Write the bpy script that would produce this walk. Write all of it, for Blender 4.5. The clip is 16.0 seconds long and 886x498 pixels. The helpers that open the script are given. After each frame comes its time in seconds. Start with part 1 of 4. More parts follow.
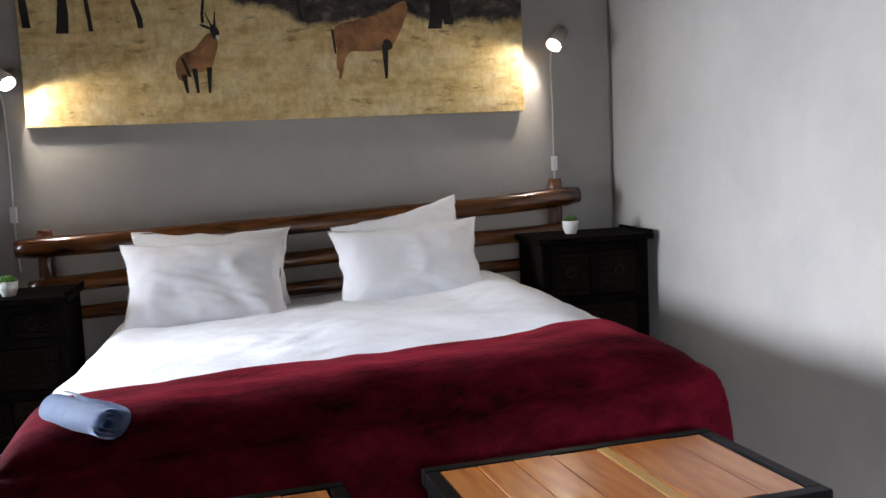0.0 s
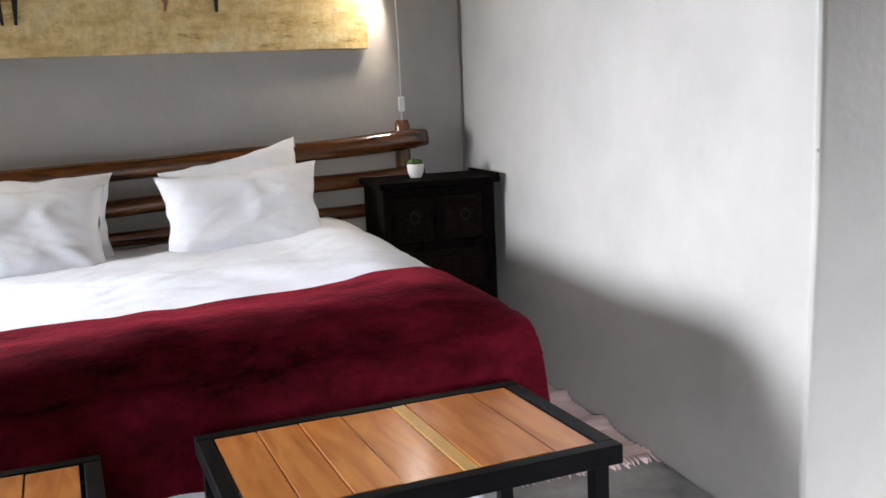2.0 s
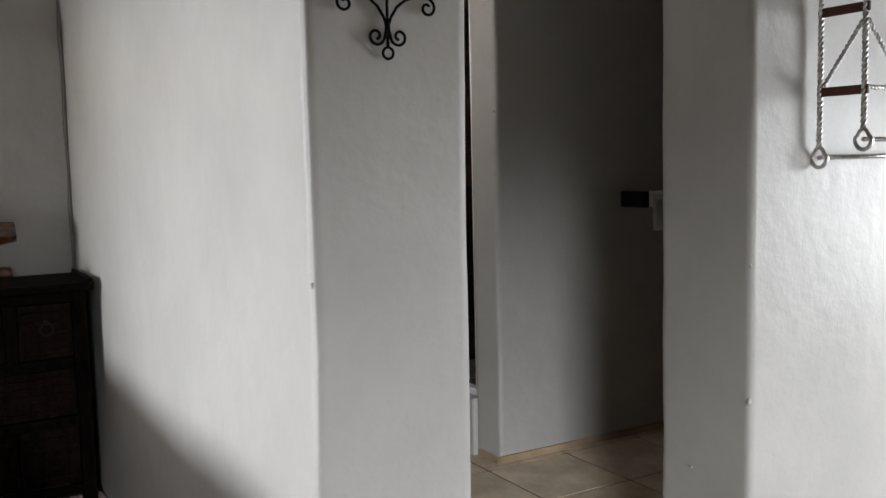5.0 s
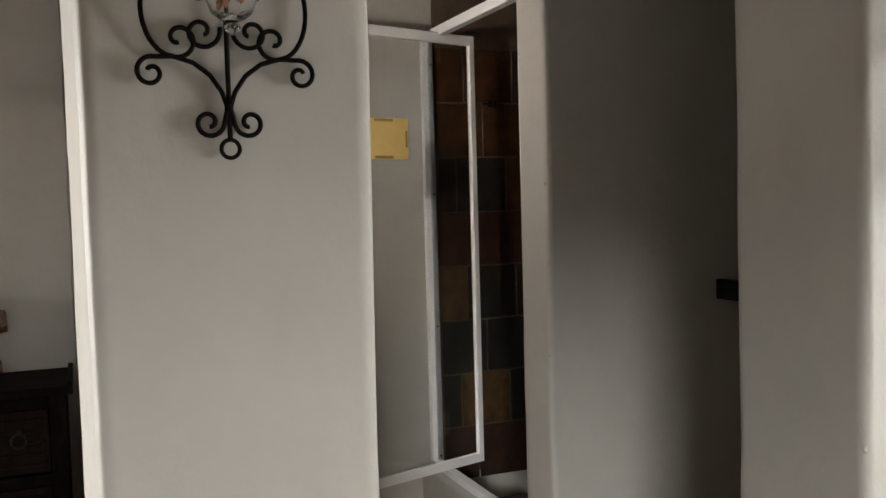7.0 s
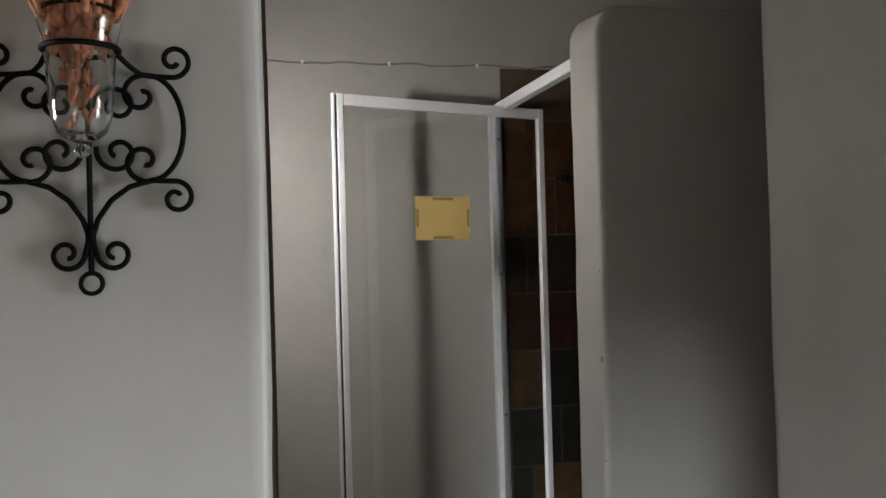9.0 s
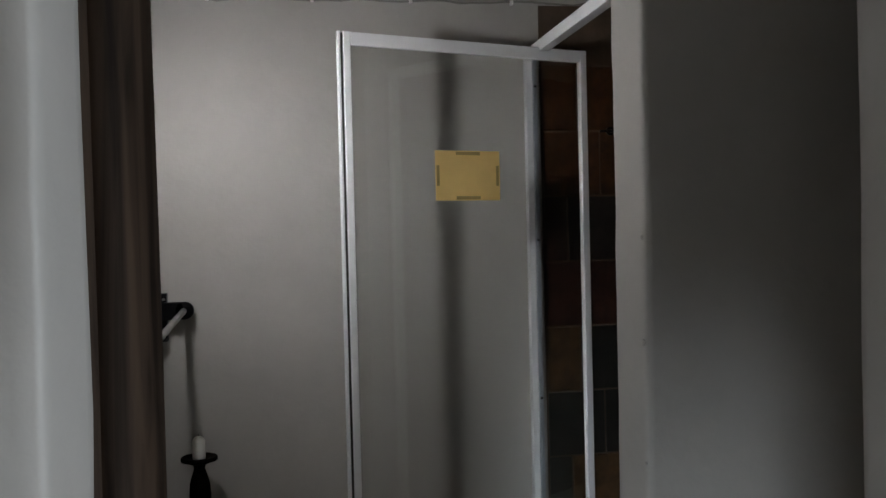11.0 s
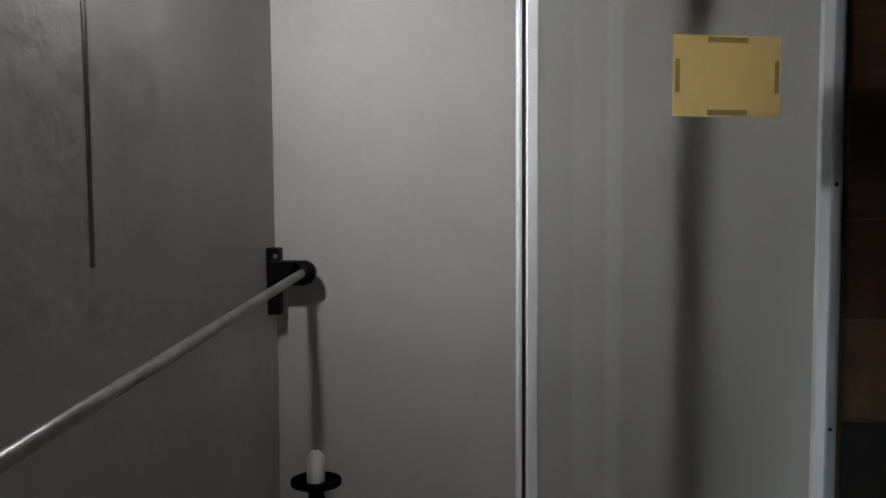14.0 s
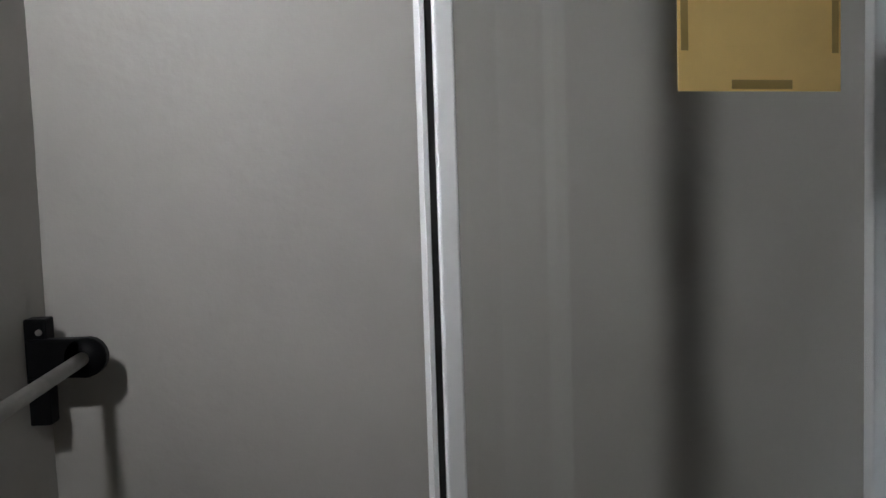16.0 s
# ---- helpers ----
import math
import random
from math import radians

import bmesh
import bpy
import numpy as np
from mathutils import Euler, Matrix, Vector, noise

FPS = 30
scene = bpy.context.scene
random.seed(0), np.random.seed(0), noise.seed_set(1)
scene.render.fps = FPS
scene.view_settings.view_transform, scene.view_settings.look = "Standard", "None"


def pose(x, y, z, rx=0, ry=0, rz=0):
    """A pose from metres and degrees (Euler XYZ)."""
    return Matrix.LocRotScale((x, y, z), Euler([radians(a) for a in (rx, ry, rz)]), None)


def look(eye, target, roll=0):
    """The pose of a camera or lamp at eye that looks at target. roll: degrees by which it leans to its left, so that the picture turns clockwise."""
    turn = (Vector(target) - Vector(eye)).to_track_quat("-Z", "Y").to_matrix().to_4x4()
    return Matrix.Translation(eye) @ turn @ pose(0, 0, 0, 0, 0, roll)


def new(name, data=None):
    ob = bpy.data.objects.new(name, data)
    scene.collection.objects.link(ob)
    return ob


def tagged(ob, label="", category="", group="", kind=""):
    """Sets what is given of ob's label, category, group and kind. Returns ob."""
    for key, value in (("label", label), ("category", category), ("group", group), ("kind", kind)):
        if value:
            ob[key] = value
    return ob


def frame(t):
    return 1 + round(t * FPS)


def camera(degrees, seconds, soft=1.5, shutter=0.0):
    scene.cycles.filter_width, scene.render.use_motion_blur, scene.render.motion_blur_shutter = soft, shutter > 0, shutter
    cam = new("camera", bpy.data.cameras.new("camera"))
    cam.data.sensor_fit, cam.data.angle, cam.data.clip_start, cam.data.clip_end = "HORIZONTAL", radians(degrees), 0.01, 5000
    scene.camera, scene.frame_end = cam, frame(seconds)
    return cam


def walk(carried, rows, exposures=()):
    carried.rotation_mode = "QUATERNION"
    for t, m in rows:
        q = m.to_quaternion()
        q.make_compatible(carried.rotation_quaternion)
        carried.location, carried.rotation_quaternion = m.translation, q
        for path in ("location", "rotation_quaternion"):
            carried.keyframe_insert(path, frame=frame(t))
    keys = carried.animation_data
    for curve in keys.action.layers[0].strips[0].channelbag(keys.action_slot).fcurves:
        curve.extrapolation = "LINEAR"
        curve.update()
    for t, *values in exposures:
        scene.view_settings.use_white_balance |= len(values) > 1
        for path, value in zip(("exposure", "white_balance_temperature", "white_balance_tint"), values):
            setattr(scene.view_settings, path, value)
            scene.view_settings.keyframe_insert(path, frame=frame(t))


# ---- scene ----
cam = camera(51.30, 16.0, soft=1.5)
PATH = [
    (0.0, 1.312, 1.011, 1.260, 84.11, 2.50, -11.68),
    (0.5, 1.363, 1.036, 1.237, 83.12, 2.79, -13.79),
    (1.0, 1.405, 1.073, 1.238, 81.56, 2.30, -16.06),
    (1.5, 1.486, 1.105, 1.232, 80.98, 3.47, -17.32),
    (2.0, 1.647, 1.141, 1.219, 80.51, 2.49, -17.89),
    (2.5, 1.804, 1.163, 1.193, 80.39, 0.79, -18.61),
    (3.0, 1.950, 1.138, 1.201, 80.14, 0.59, -21.75),
    (3.5, 2.101, 1.224, 1.192, 80.33, 1.48, -26.37),
    (4.0, 2.285, 1.357, 1.197, 80.93, 2.83, -30.21),
    (4.3, 2.361, 1.414, 1.213, 81.85, 3.42, -31.60),
    (4.5, 2.441, 1.451, 1.219, 82.74, 3.63, -32.01),
    (5.0, 2.650, 1.482, 1.272, 84.46, 1.30, -30.44),
    (5.2, 2.725, 1.507, 1.282, 85.46, 1.20, -29.19),
    (7.5, 3.465, 2.040, 1.454, 87.70, 1.61, -18.91),
    (8.0, 3.568, 2.050, 1.489, 90.00, 1.75, -15.73),
    (8.2, 3.586, 2.055, 1.498, 90.93, 1.85, -15.10),
    (10.3, 3.792, 2.200, 1.501, 90.54, 1.01, -11.58),
    (10.5, 3.816, 2.288, 1.505, 90.41, 1.02, -11.27),
    (11.0, 3.885, 2.456, 1.492, 88.78, 1.38, -9.36),
    (11.5, 3.948, 2.594, 1.485, 88.36, 1.16, -6.78),
    (12.0, 4.041, 2.751, 1.481, 86.40, 0.95, -2.88),
    (12.5, 4.055, 2.924, 1.474, 85.52, 0.37, -1.17),
    (13.0, 4.018, 3.146, 1.472, 85.48, 0.80, -0.71),
    (13.5, 4.035, 3.311, 1.476, 85.40, 1.71, 1.27),
    (14.0, 4.053, 3.501, 1.463, 85.63, 0.33, 5.00),
    (14.5, 4.076, 3.657, 1.478, 85.39, 0.29, 6.67),
    (15.0, 4.033, 3.868, 1.471, 85.96, 1.57, 4.26),
    (15.5, 4.022, 4.080, 1.489, 85.70, 1.47, 1.13),
    (16.0, 4.047, 4.292, 1.491, 85.58, 1.83, -0.96),
]
EXPOSURES = [(0.0, -0.33, 6350, 16), (1.0, 0.05, 6450, 16), (2.5, 0.0, 6500, 15), (3.5, -0.45, 6550, 13), (5.0, -0.38, 6700, 13), (7.5, -0.0, 7600, 12), (8.2, -0.08, 7200, 11), (10.5, -0.42, 6400, 10), (11.0, -0.62, 6350, 10), (12.0, -0.36, 6200, 9), (16.0, -0.55, 6200, 9)]
walk(cam, [(t, pose(*p)) for t, *p in PATH], EXPOSURES)

# ---- world and large lights ----
FLOOR = -0.13          # bedroom floor; the bathroom tiles lie at z = 0
CEIL = 2.72

world = bpy.data.worlds.new("sky")
scene.world = world
world.use_nodes = True
wn = world.node_tree.nodes
sky = wn.new("ShaderNodeTexSky")
sky.sky_type, sky.sun_disc = "NISHITA", False
sky.sun_elevation, sky.sun_rotation = radians(40), radians(-60)
wn["Background"].inputs["Strength"].default_value = 0.1
world.node_tree.links.new(sky.outputs[0], wn["Background"].inputs["Color"])


def area_lamp(name, eye, target, w, h, watts, colour):
    d = bpy.data.lights.new(name, "AREA")
    d.shape, d.size, d.size_y, d.energy, d.color = "RECTANGLE", w, h, watts, colour
    ob = new(name, d)
    ob.matrix_world = look(eye, target)
    return ob


DAY = (0.88, 0.95, 1.0)
window_light = area_lamp("daylight_left", (-1.72, 5.0, 1.4), (3.3, 3.45, 0.6), 1.0, 0.9, 70, DAY)
window_light.data.spread = radians(68)      # narrowed by hand to keep this lamp off the headboard wall
area_lamp("daylight_back", (-0.4, -4.5, 3.1), (1.8, -1.6, 1.0), 3.6, 1.4, 3600, DAY)       # the sky above the yard, seen through the doorway
area_lamp("daylight_right", (6.5, 2.2, 1.15), (4.9, 3.1, 0.7), 0.7, 1.0, 74, DAY)


def spot_lamp(name, eye, target, watts, degrees, colour, radius=0.025):
    d = bpy.data.lights.new(name, "SPOT")
    d.energy, d.spot_size, d.spot_blend, d.color, d.shadow_soft_size = watts, radians(degrees), 0.5, colour, radius
    ob = new(name, d)
    ob.matrix_world = look(eye, target)
    return ob


WARM = (1.0, 0.9, 0.72)


# ---- materials ----
def mat(name, colour, rough=0.7, metal=0.0, var=0.08, scale=6.0, bump=0.0, bump_scale=40.0, second=None, dist=0.004, spec=0.5, rnd=0.0):
    m = bpy.data.materials.new(name)
    m.use_nodes = True
    nt = m.node_tree
    n, l = nt.nodes, nt.links
    b = n["Principled BSDF"]
    b.inputs["Roughness"].default_value, b.inputs["Metallic"].default_value = rough, metal
    b.inputs["Specular IOR Level"].default_value = spec
    tc = n.new("ShaderNodeTexCoord")
    big = n.new("ShaderNodeTexNoise")
    big.inputs["Scale"].default_value, big.inputs["Detail"].default_value, big.inputs["Roughness"].default_value = scale, 6, 0.65
    l.new(tc.outputs["Object"], big.inputs["Vector"])
    ramp = n.new("ShaderNodeValToRGB")
    c2 = second if second else tuple(c * (1 - 2 * var) for c in colour)
    c1 = tuple(min(1, c * (1 + var)) for c in colour)
    ramp.color_ramp.elements[0].position, ramp.color_ramp.elements[1].position = 0.32, 0.68
    ramp.color_ramp.elements[0].color, ramp.color_ramp.elements[1].color = (*c2, 1), (*c1, 1)
    l.new(big.outputs["Fac"], ramp.inputs["Fac"])
    out = ramp.outputs["Color"]
    if rnd:
        info = n.new("ShaderNodeObjectInfo")
        hsv = n.new("ShaderNodeHueSaturation")
        mr = n.new("ShaderNodeMapRange")
        mr.inputs["To Min"].default_value, mr.inputs["To Max"].default_value = 1 - rnd, 1 + rnd
        l.new(info.outputs["Random"], mr.inputs["Value"])
        l.new(mr.outputs[0], hsv.inputs["Value"])
        l.new(out, hsv.inputs["Color"])
        out = hsv.outputs["Color"]
    l.new(out, b.inputs["Base Color"])
    if bump:
        fine = n.new("ShaderNodeTexNoise")
        fine.inputs["Scale"].default_value, fine.inputs["Detail"].default_value = bump_scale, 5
        l.new(tc.outputs["Object"], fine.inputs["Vector"])
        bp = n.new("ShaderNodeBump")
        bp.inputs["Strength"].default_value, bp.inputs["Distance"].default_value = bump, dist
        l.new(fine.outputs["Fac"], bp.inputs["Height"])
        l.new(bp.outputs["Normal"], b.inputs["Normal"])
    return m


def wood(name, dark, light, scale=(1, 12, 12), rough=0.35, bump=0.15, rnd=0.0, coat=0.0, ring=5.0, spec=0.5):
    m = bpy.data.materials.new(name)
    m.use_nodes = True
    n, l = m.node_tree.nodes, m.node_tree.links
    b = n["Principled BSDF"]
    b.inputs["Roughness"].default_value = rough
    b.inputs["Specular IOR Level"].default_value = spec
    b.inputs["Coat Weight"].default_value, b.inputs["Coat Roughness"].default_value = coat, 0.15
    tc, mp = n.new("ShaderNodeTexCoord"), n.new("ShaderNodeMapping")
    mp.inputs["Scale"].default_value = scale
    l.new(tc.outputs["Object"], mp.inputs["Vector"])
    info = n.new("ShaderNodeObjectInfo")
    off = n.new("ShaderNodeVectorMath")
    off.operation = "MULTIPLY_ADD"
    off.inputs[1].default_value = (31.0, 17.0, 23.0)
    l.new(info.outputs["Random"], off.inputs[0])
    l.new(mp.outputs[0], off.inputs[2])
    ns = n.new("ShaderNodeTexNoise")
    ns.inputs["Scale"].default_value, ns.inputs["Detail"].default_value, ns.inputs["Distortion"].default_value = ring, 8, 0.6
    l.new(off.outputs[0], ns.inputs["Vector"])
    ramp = n.new("ShaderNodeValToRGB")
    ramp.color_ramp.elements[0].position, ramp.color_ramp.elements[1].position = 0.3, 0.7
    ramp.color_ramp.elements[0].color, ramp.color_ramp.elements[1].color = (*dark, 1), (*light, 1)
    l.new(ns.outputs["Fac"], ramp.inputs["Fac"])
    out = ramp.outputs["Color"]
    if rnd:
        hsv, mr = n.new("ShaderNodeHueSaturation"), n.new("ShaderNodeMapRange")
        mr.inputs["To Min"].default_value, mr.inputs["To Max"].default_value = 1 - rnd, 1 + rnd
        l.new(info.outputs["Random"], mr.inputs["Value"])
        l.new(mr.outputs[0], hsv.inputs["Value"])
        l.new(out, hsv.inputs["Color"])
        out = hsv.outputs["Color"]
    l.new(out, b.inputs["Base Color"])
    bp = n.new("ShaderNodeBump")
    bp.inputs["Strength"].default_value, bp.inputs["Distance"].default_value = bump, 0.003
    l.new(ns.outputs["Fac"], bp.inputs["Height"])
    l.new(bp.outputs["Normal"], b.inputs["Normal"])
    return m


def glow(name, colour, strength):
    m = bpy.data.materials.new(name)
    m.use_nodes = True
    b = m.node_tree.nodes["Principled BSDF"]
    b.inputs["Base Color"].default_value = (*colour, 1)
    b.inputs["Emission Color"].default_value = (*colour, 1)
    b.inputs["Emission Strength"].default_value = strength
    return m


def clear_glass(name, tint=(1, 1, 1), rough=0.0):
    m = bpy.data.materials.new(name)
    m.use_nodes = True
    b = m.node_tree.nodes["Principled BSDF"]
    b.inputs["Base Color"].default_value = (*tint, 1)
    b.inputs["Transmission Weight"].default_value, b.inputs["Roughness"].default_value, b.inputs["IOR"].default_value = 1, rough, 1.45
    return m


PLASTER = mat("grey_wall_paint", (0.44, 0.425, 0.405), 0.5, var=0.06, scale=1.6, bump=0.6, bump_scale=10, dist=0.009, spec=0.4)
CEIL_M = mat("brown_thatch_ceiling", (0.2, 0.14, 0.08), 0.9, var=0.2, scale=20, bump=0.6, bump_scale=60)
CEMENT = mat("polished_cement", (0.33, 0.315, 0.3), 0.35, var=0.2, scale=3.0, bump=0.08, bump_scale=25, second=(0.12, 0.115, 0.11))
GROUT = mat("brown_grout", (0.1, 0.07, 0.05), 0.95, var=0.2, bump=0.3, bump_scale=90)
TILE = mat("beige_marbled_tile", (0.64, 0.54, 0.4), 0.3, var=0.12, scale=4.5, second=(0.36, 0.27, 0.18), bump=0.06, bump_scale=12, rnd=0.08)
SKIRT = mat("tan_skirting_tile", (0.42, 0.31, 0.2), 0.5, var=0.15, bump=0.1)
LINEN = mat("white_cotton", (0.9, 0.915, 0.95), 0.85, var=0.02, scale=8, bump=0.16, bump_scale=19, dist=0.006)
LINEN_SOFT = mat("white_bed_sheet", (0.83, 0.85, 0.9), 0.88, var=0.03, scale=5, bump=0.42, bump_scale=9, dist=0.012)
TOWEL_M = mat("pale_blue_towelling", (0.5, 0.6, 0.8), 0.95, var=0.06, scale=20, bump=0.6, bump_scale=260, dist=0.003)
LOG = wood("varnished_log", (0.035, 0.009, 0.003), (0.17, 0.058, 0.015), (1.2, 9, 9), 0.22, 0.2, 0.15, 0.6, 3.5)
LOG_UP = wood("varnished_post", (0.05, 0.014, 0.005), (0.19, 0.07, 0.02), (9, 9, 1.2), 0.22, 0.2, 0.15, 0.6, 3.5)
BLACKWOOD = wood("black_stained_wood", (0.002, 0.0016, 0.0015), (0.009, 0.007, 0.006), (10, 10, 2), 0.5, 0.35, 0.1, spec=0.06)
CARVED = wood("carved_dark_brown_wood", (0.004, 0.0025, 0.002), (0.016, 0.010, 0.008), (10, 10, 2), 0.6, 0.4, 0.2, spec=0.1)
PULL = mat("tarnished_iron", (0.02, 0.017, 0.015), 0.6, 0.0, spec=0.1, var=0.2, scale=30)
PLANK = wood("orange_varnished_plank", (0.40, 0.115, 0.022), (0.66, 0.235, 0.05), (9, 1.3, 9), 0.27, 0.12, 0.14, 0.5, 2.6)
SAPWOOD = wood("yellow_sapwood_strip", (0.62, 0.33, 0.08), (0.8, 0.48, 0.15), (9, 1.3, 9), 0.35, 0.1, 0.1, 0.3, 2.6)
BLACKMETAL = mat("black_powder_coat", (0.007, 0.007, 0.008), 0.42, var=0.15, scale=9, bump=0.05, bump_scale=120, spec=0.25)
IRON = mat("black_wrought_iron", (0.008, 0.007, 0.007), 0.55, 0.0, var=0.2, scale=30, bump=0.3, bump_scale=120, spec=0.2)
STEEL = mat("brushed_steel", (0.6, 0.59, 0.57), 0.3, 1.0, var=0.2, scale=40, bump=0.15, bump_scale=180)
ALU = mat("white_aluminium", (0.92, 0.93, 0.96), 0.27, 0.0, var=0.02, scale=8)
GASKET = mat("black_rubber", (0.01, 0.01, 0.01), 0.7, var=0.1)
GLASS = clear_glass("clear_glass", (0.83, 0.835, 0.82))
JAR_GLASS = clear_glass("jar_glass", (0.98, 0.98, 0.97))
NOTICE = mat("yellow_laminated_paper", (0.92, 0.67, 0.26), 0.3, var=0.04, scale=5)
NOTICE_BAR = mat("faded_grey_tape", (0.42, 0.3, 0.11), 0.5, var=0.1)
WHITE_PLASTIC = mat("white_plastic", (0.78, 0.78, 0.77), 0.4, var=0.02)
CABLE_M = mat("grey_cable", (0.25, 0.24, 0.23), 0.6, var=0.05)
LAMP_BODY = mat("satin_grey_lamp", (0.34, 0.32, 0.3), 0.4, 0.5, var=0.05)
BULB = glow("lamp_glow", (1.0, 0.95, 0.85), 14.0)
POT_M = mat("white_ceramic", (0.8, 0.78, 0.74), 0.35, var=0.04, scale=30)
LEAF = mat("green_succulent", (0.1, 0.24, 0.03), 0.5, var=0.3, scale=40, rnd=0.4)
SOIL = mat("dark_soil", (0.05, 0.035, 0.025), 0.95, var=0.3, scale=60)
RUG_M = mat("pink_rag_weave", (0.86, 0.68, 0.65), 0.95, var=0.08, scale=9, bump=0.7, bump_scale=70, dist=0.006, second=(0.72, 0.54, 0.52))
# pale upright streaks put the highlights of the folds into the cloth's colour
CURTAIN_M = wood("brown_curtain_cloth", (0.035, 0.022, 0.016), (0.2, 0.135, 0.095), (10, 10, 0.7), 0.75, 0.3, 0.0, 0.0, 4.0)
PAPER = mat("white_tissue", (0.82, 0.82, 0.82), 0.95, var=0.03, bump=0.2, bump_scale=60)
WAX = mat("white_wax", (0.8, 0.79, 0.75), 0.5, var=0.03)
RUST_STRAP = mat("dark_red_strap", (0.09, 0.022, 0.014), 0.5, var=0.2, scale=25)
POTPOURRI = mat("rust_petals", (0.5, 0.2, 0.1), 0.85, var=0.3, scale=50, rnd=0.4)


def velvet():
    """Long-pile fleece: the sheen of brushed pile is put into the colour as light and dark patches, streaked along the
    bed's width.
    """
    m = mat("burgundy_fleece", (0.27, 0.013, 0.033), 0.8, var=0.2, scale=7, second=(0.034, 0.0014, 0.004), bump=0.6, bump_scale=55, dist=0.006)
    n, l = m.node_tree.nodes, m.node_tree.links
    b = n["Principled BSDF"]
    ramp = [k for k in n if k.type == "VALTORGB"][0]
    ramp.color_ramp.elements[0].position, ramp.color_ramp.elements[1].position = 0.36, 0.68
    mp = n.new("ShaderNodeMapping")
    mp.inputs["Scale"].default_value = (0.7, 2.6, 1.0)
    tc = [k for k in n if k.type == "TEX_COORD"][0]
    big = [k for k in n if k.type == "TEX_NOISE"][0]
    l.new(tc.outputs["Object"], mp.inputs["Vector"])
    l.new(mp.outputs[0], big.inputs["Vector"])
    big.inputs["Detail"].default_value, big.inputs["Roughness"].default_value = 10, 0.76
    wide = n.new("ShaderNodeTexNoise")
    wide.inputs["Scale"].default_value, wide.inputs["Detail"].default_value = 2.1, 3
    l.new(mp.outputs[0], wide.inputs["Vector"])
    mean = n.new("ShaderNodeMath")
    mean.operation = "MULTIPLY_ADD"
    mean.inputs[1].default_value = 0.75
    half = n.new("ShaderNodeMath")
    half.operation = "MULTIPLY_ADD"
    half.inputs[1].default_value, half.inputs[2].default_value = 0.55, -0.14
    l.new(wide.outputs["Fac"], half.inputs[0])
    l.new(big.outputs["Fac"], mean.inputs[0])
    l.new(half.outputs[0], mean.inputs[2])
    l.new(mean.outputs[0], ramp.inputs["Fac"])
    b.inputs["Sheen Weight"].default_value, b.inputs["Sheen Roughness"].default_value = 0.45, 0.35
    b.inputs["Sheen Tint"].default_value = (0.6, 0.04, 0.08, 1)
    return m


FLEECE = velvet()
for m_, ior in ((FLEECE, 1.2), (BLACKWOOD, 1.14), (CARVED, 1.2), (PULL, 1.25), (IRON, 1.2), (BLACKMETAL, 1.25)):      # dull, dark finishes
    m_.node_tree.nodes["Principled BSDF"].inputs["IOR"].default_value = ior


def slate():
    m = mat("slate_tile", (0.1, 0.05, 0.03), 0.42, var=0.3, scale=11, bump=0.6, bump_scale=22, dist=0.006)
    n, l = m.node_tree.nodes, m.node_tree.links
    info, rp, mx = n.new("ShaderNodeObjectInfo"), n.new("ShaderNodeValToRGB"), n.new("ShaderNodeMix")
    rp.color_ramp.interpolation = "CONSTANT"
    e = rp.color_ramp.elements
    e[0].position, e[0].color = 0.0, (0.1, 0.05, 0.035, 1)
    e[1].position, e[1].color = 0.28, (0.035, 0.035, 0.03, 1)
    for p, c in ((0.5, (0.2, 0.085, 0.03, 1)), (0.66, (0.06, 0.05, 0.045, 1)), (0.82, (0.24, 0.14, 0.06, 1)), (0.93, (0.12, 0.045, 0.03, 1))):
        k = e.new(p)
        k.color = c
    l.new(info.outputs["Random"], rp.inputs["Fac"])
    mx.data_type, mx.blend_type = "RGBA", "MULTIPLY"
    mx.inputs[0].default_value = 1.0
    old = [k for k in n if k.type == "VALTORGB"][0]
    old.color_ramp.elements[0].color, old.color_ramp.elements[1].color = (0.05, 0.047, 0.045, 1), (0.4, 0.36, 0.34, 1)
    l.new(rp.outputs["Color"], mx.inputs[6])
    l.new(old.outputs["Color"], mx.inputs[7])
    l.new(mx.outputs[2], n["Principled BSDF"].inputs["Base Color"])
    return m


SLATE = slate()


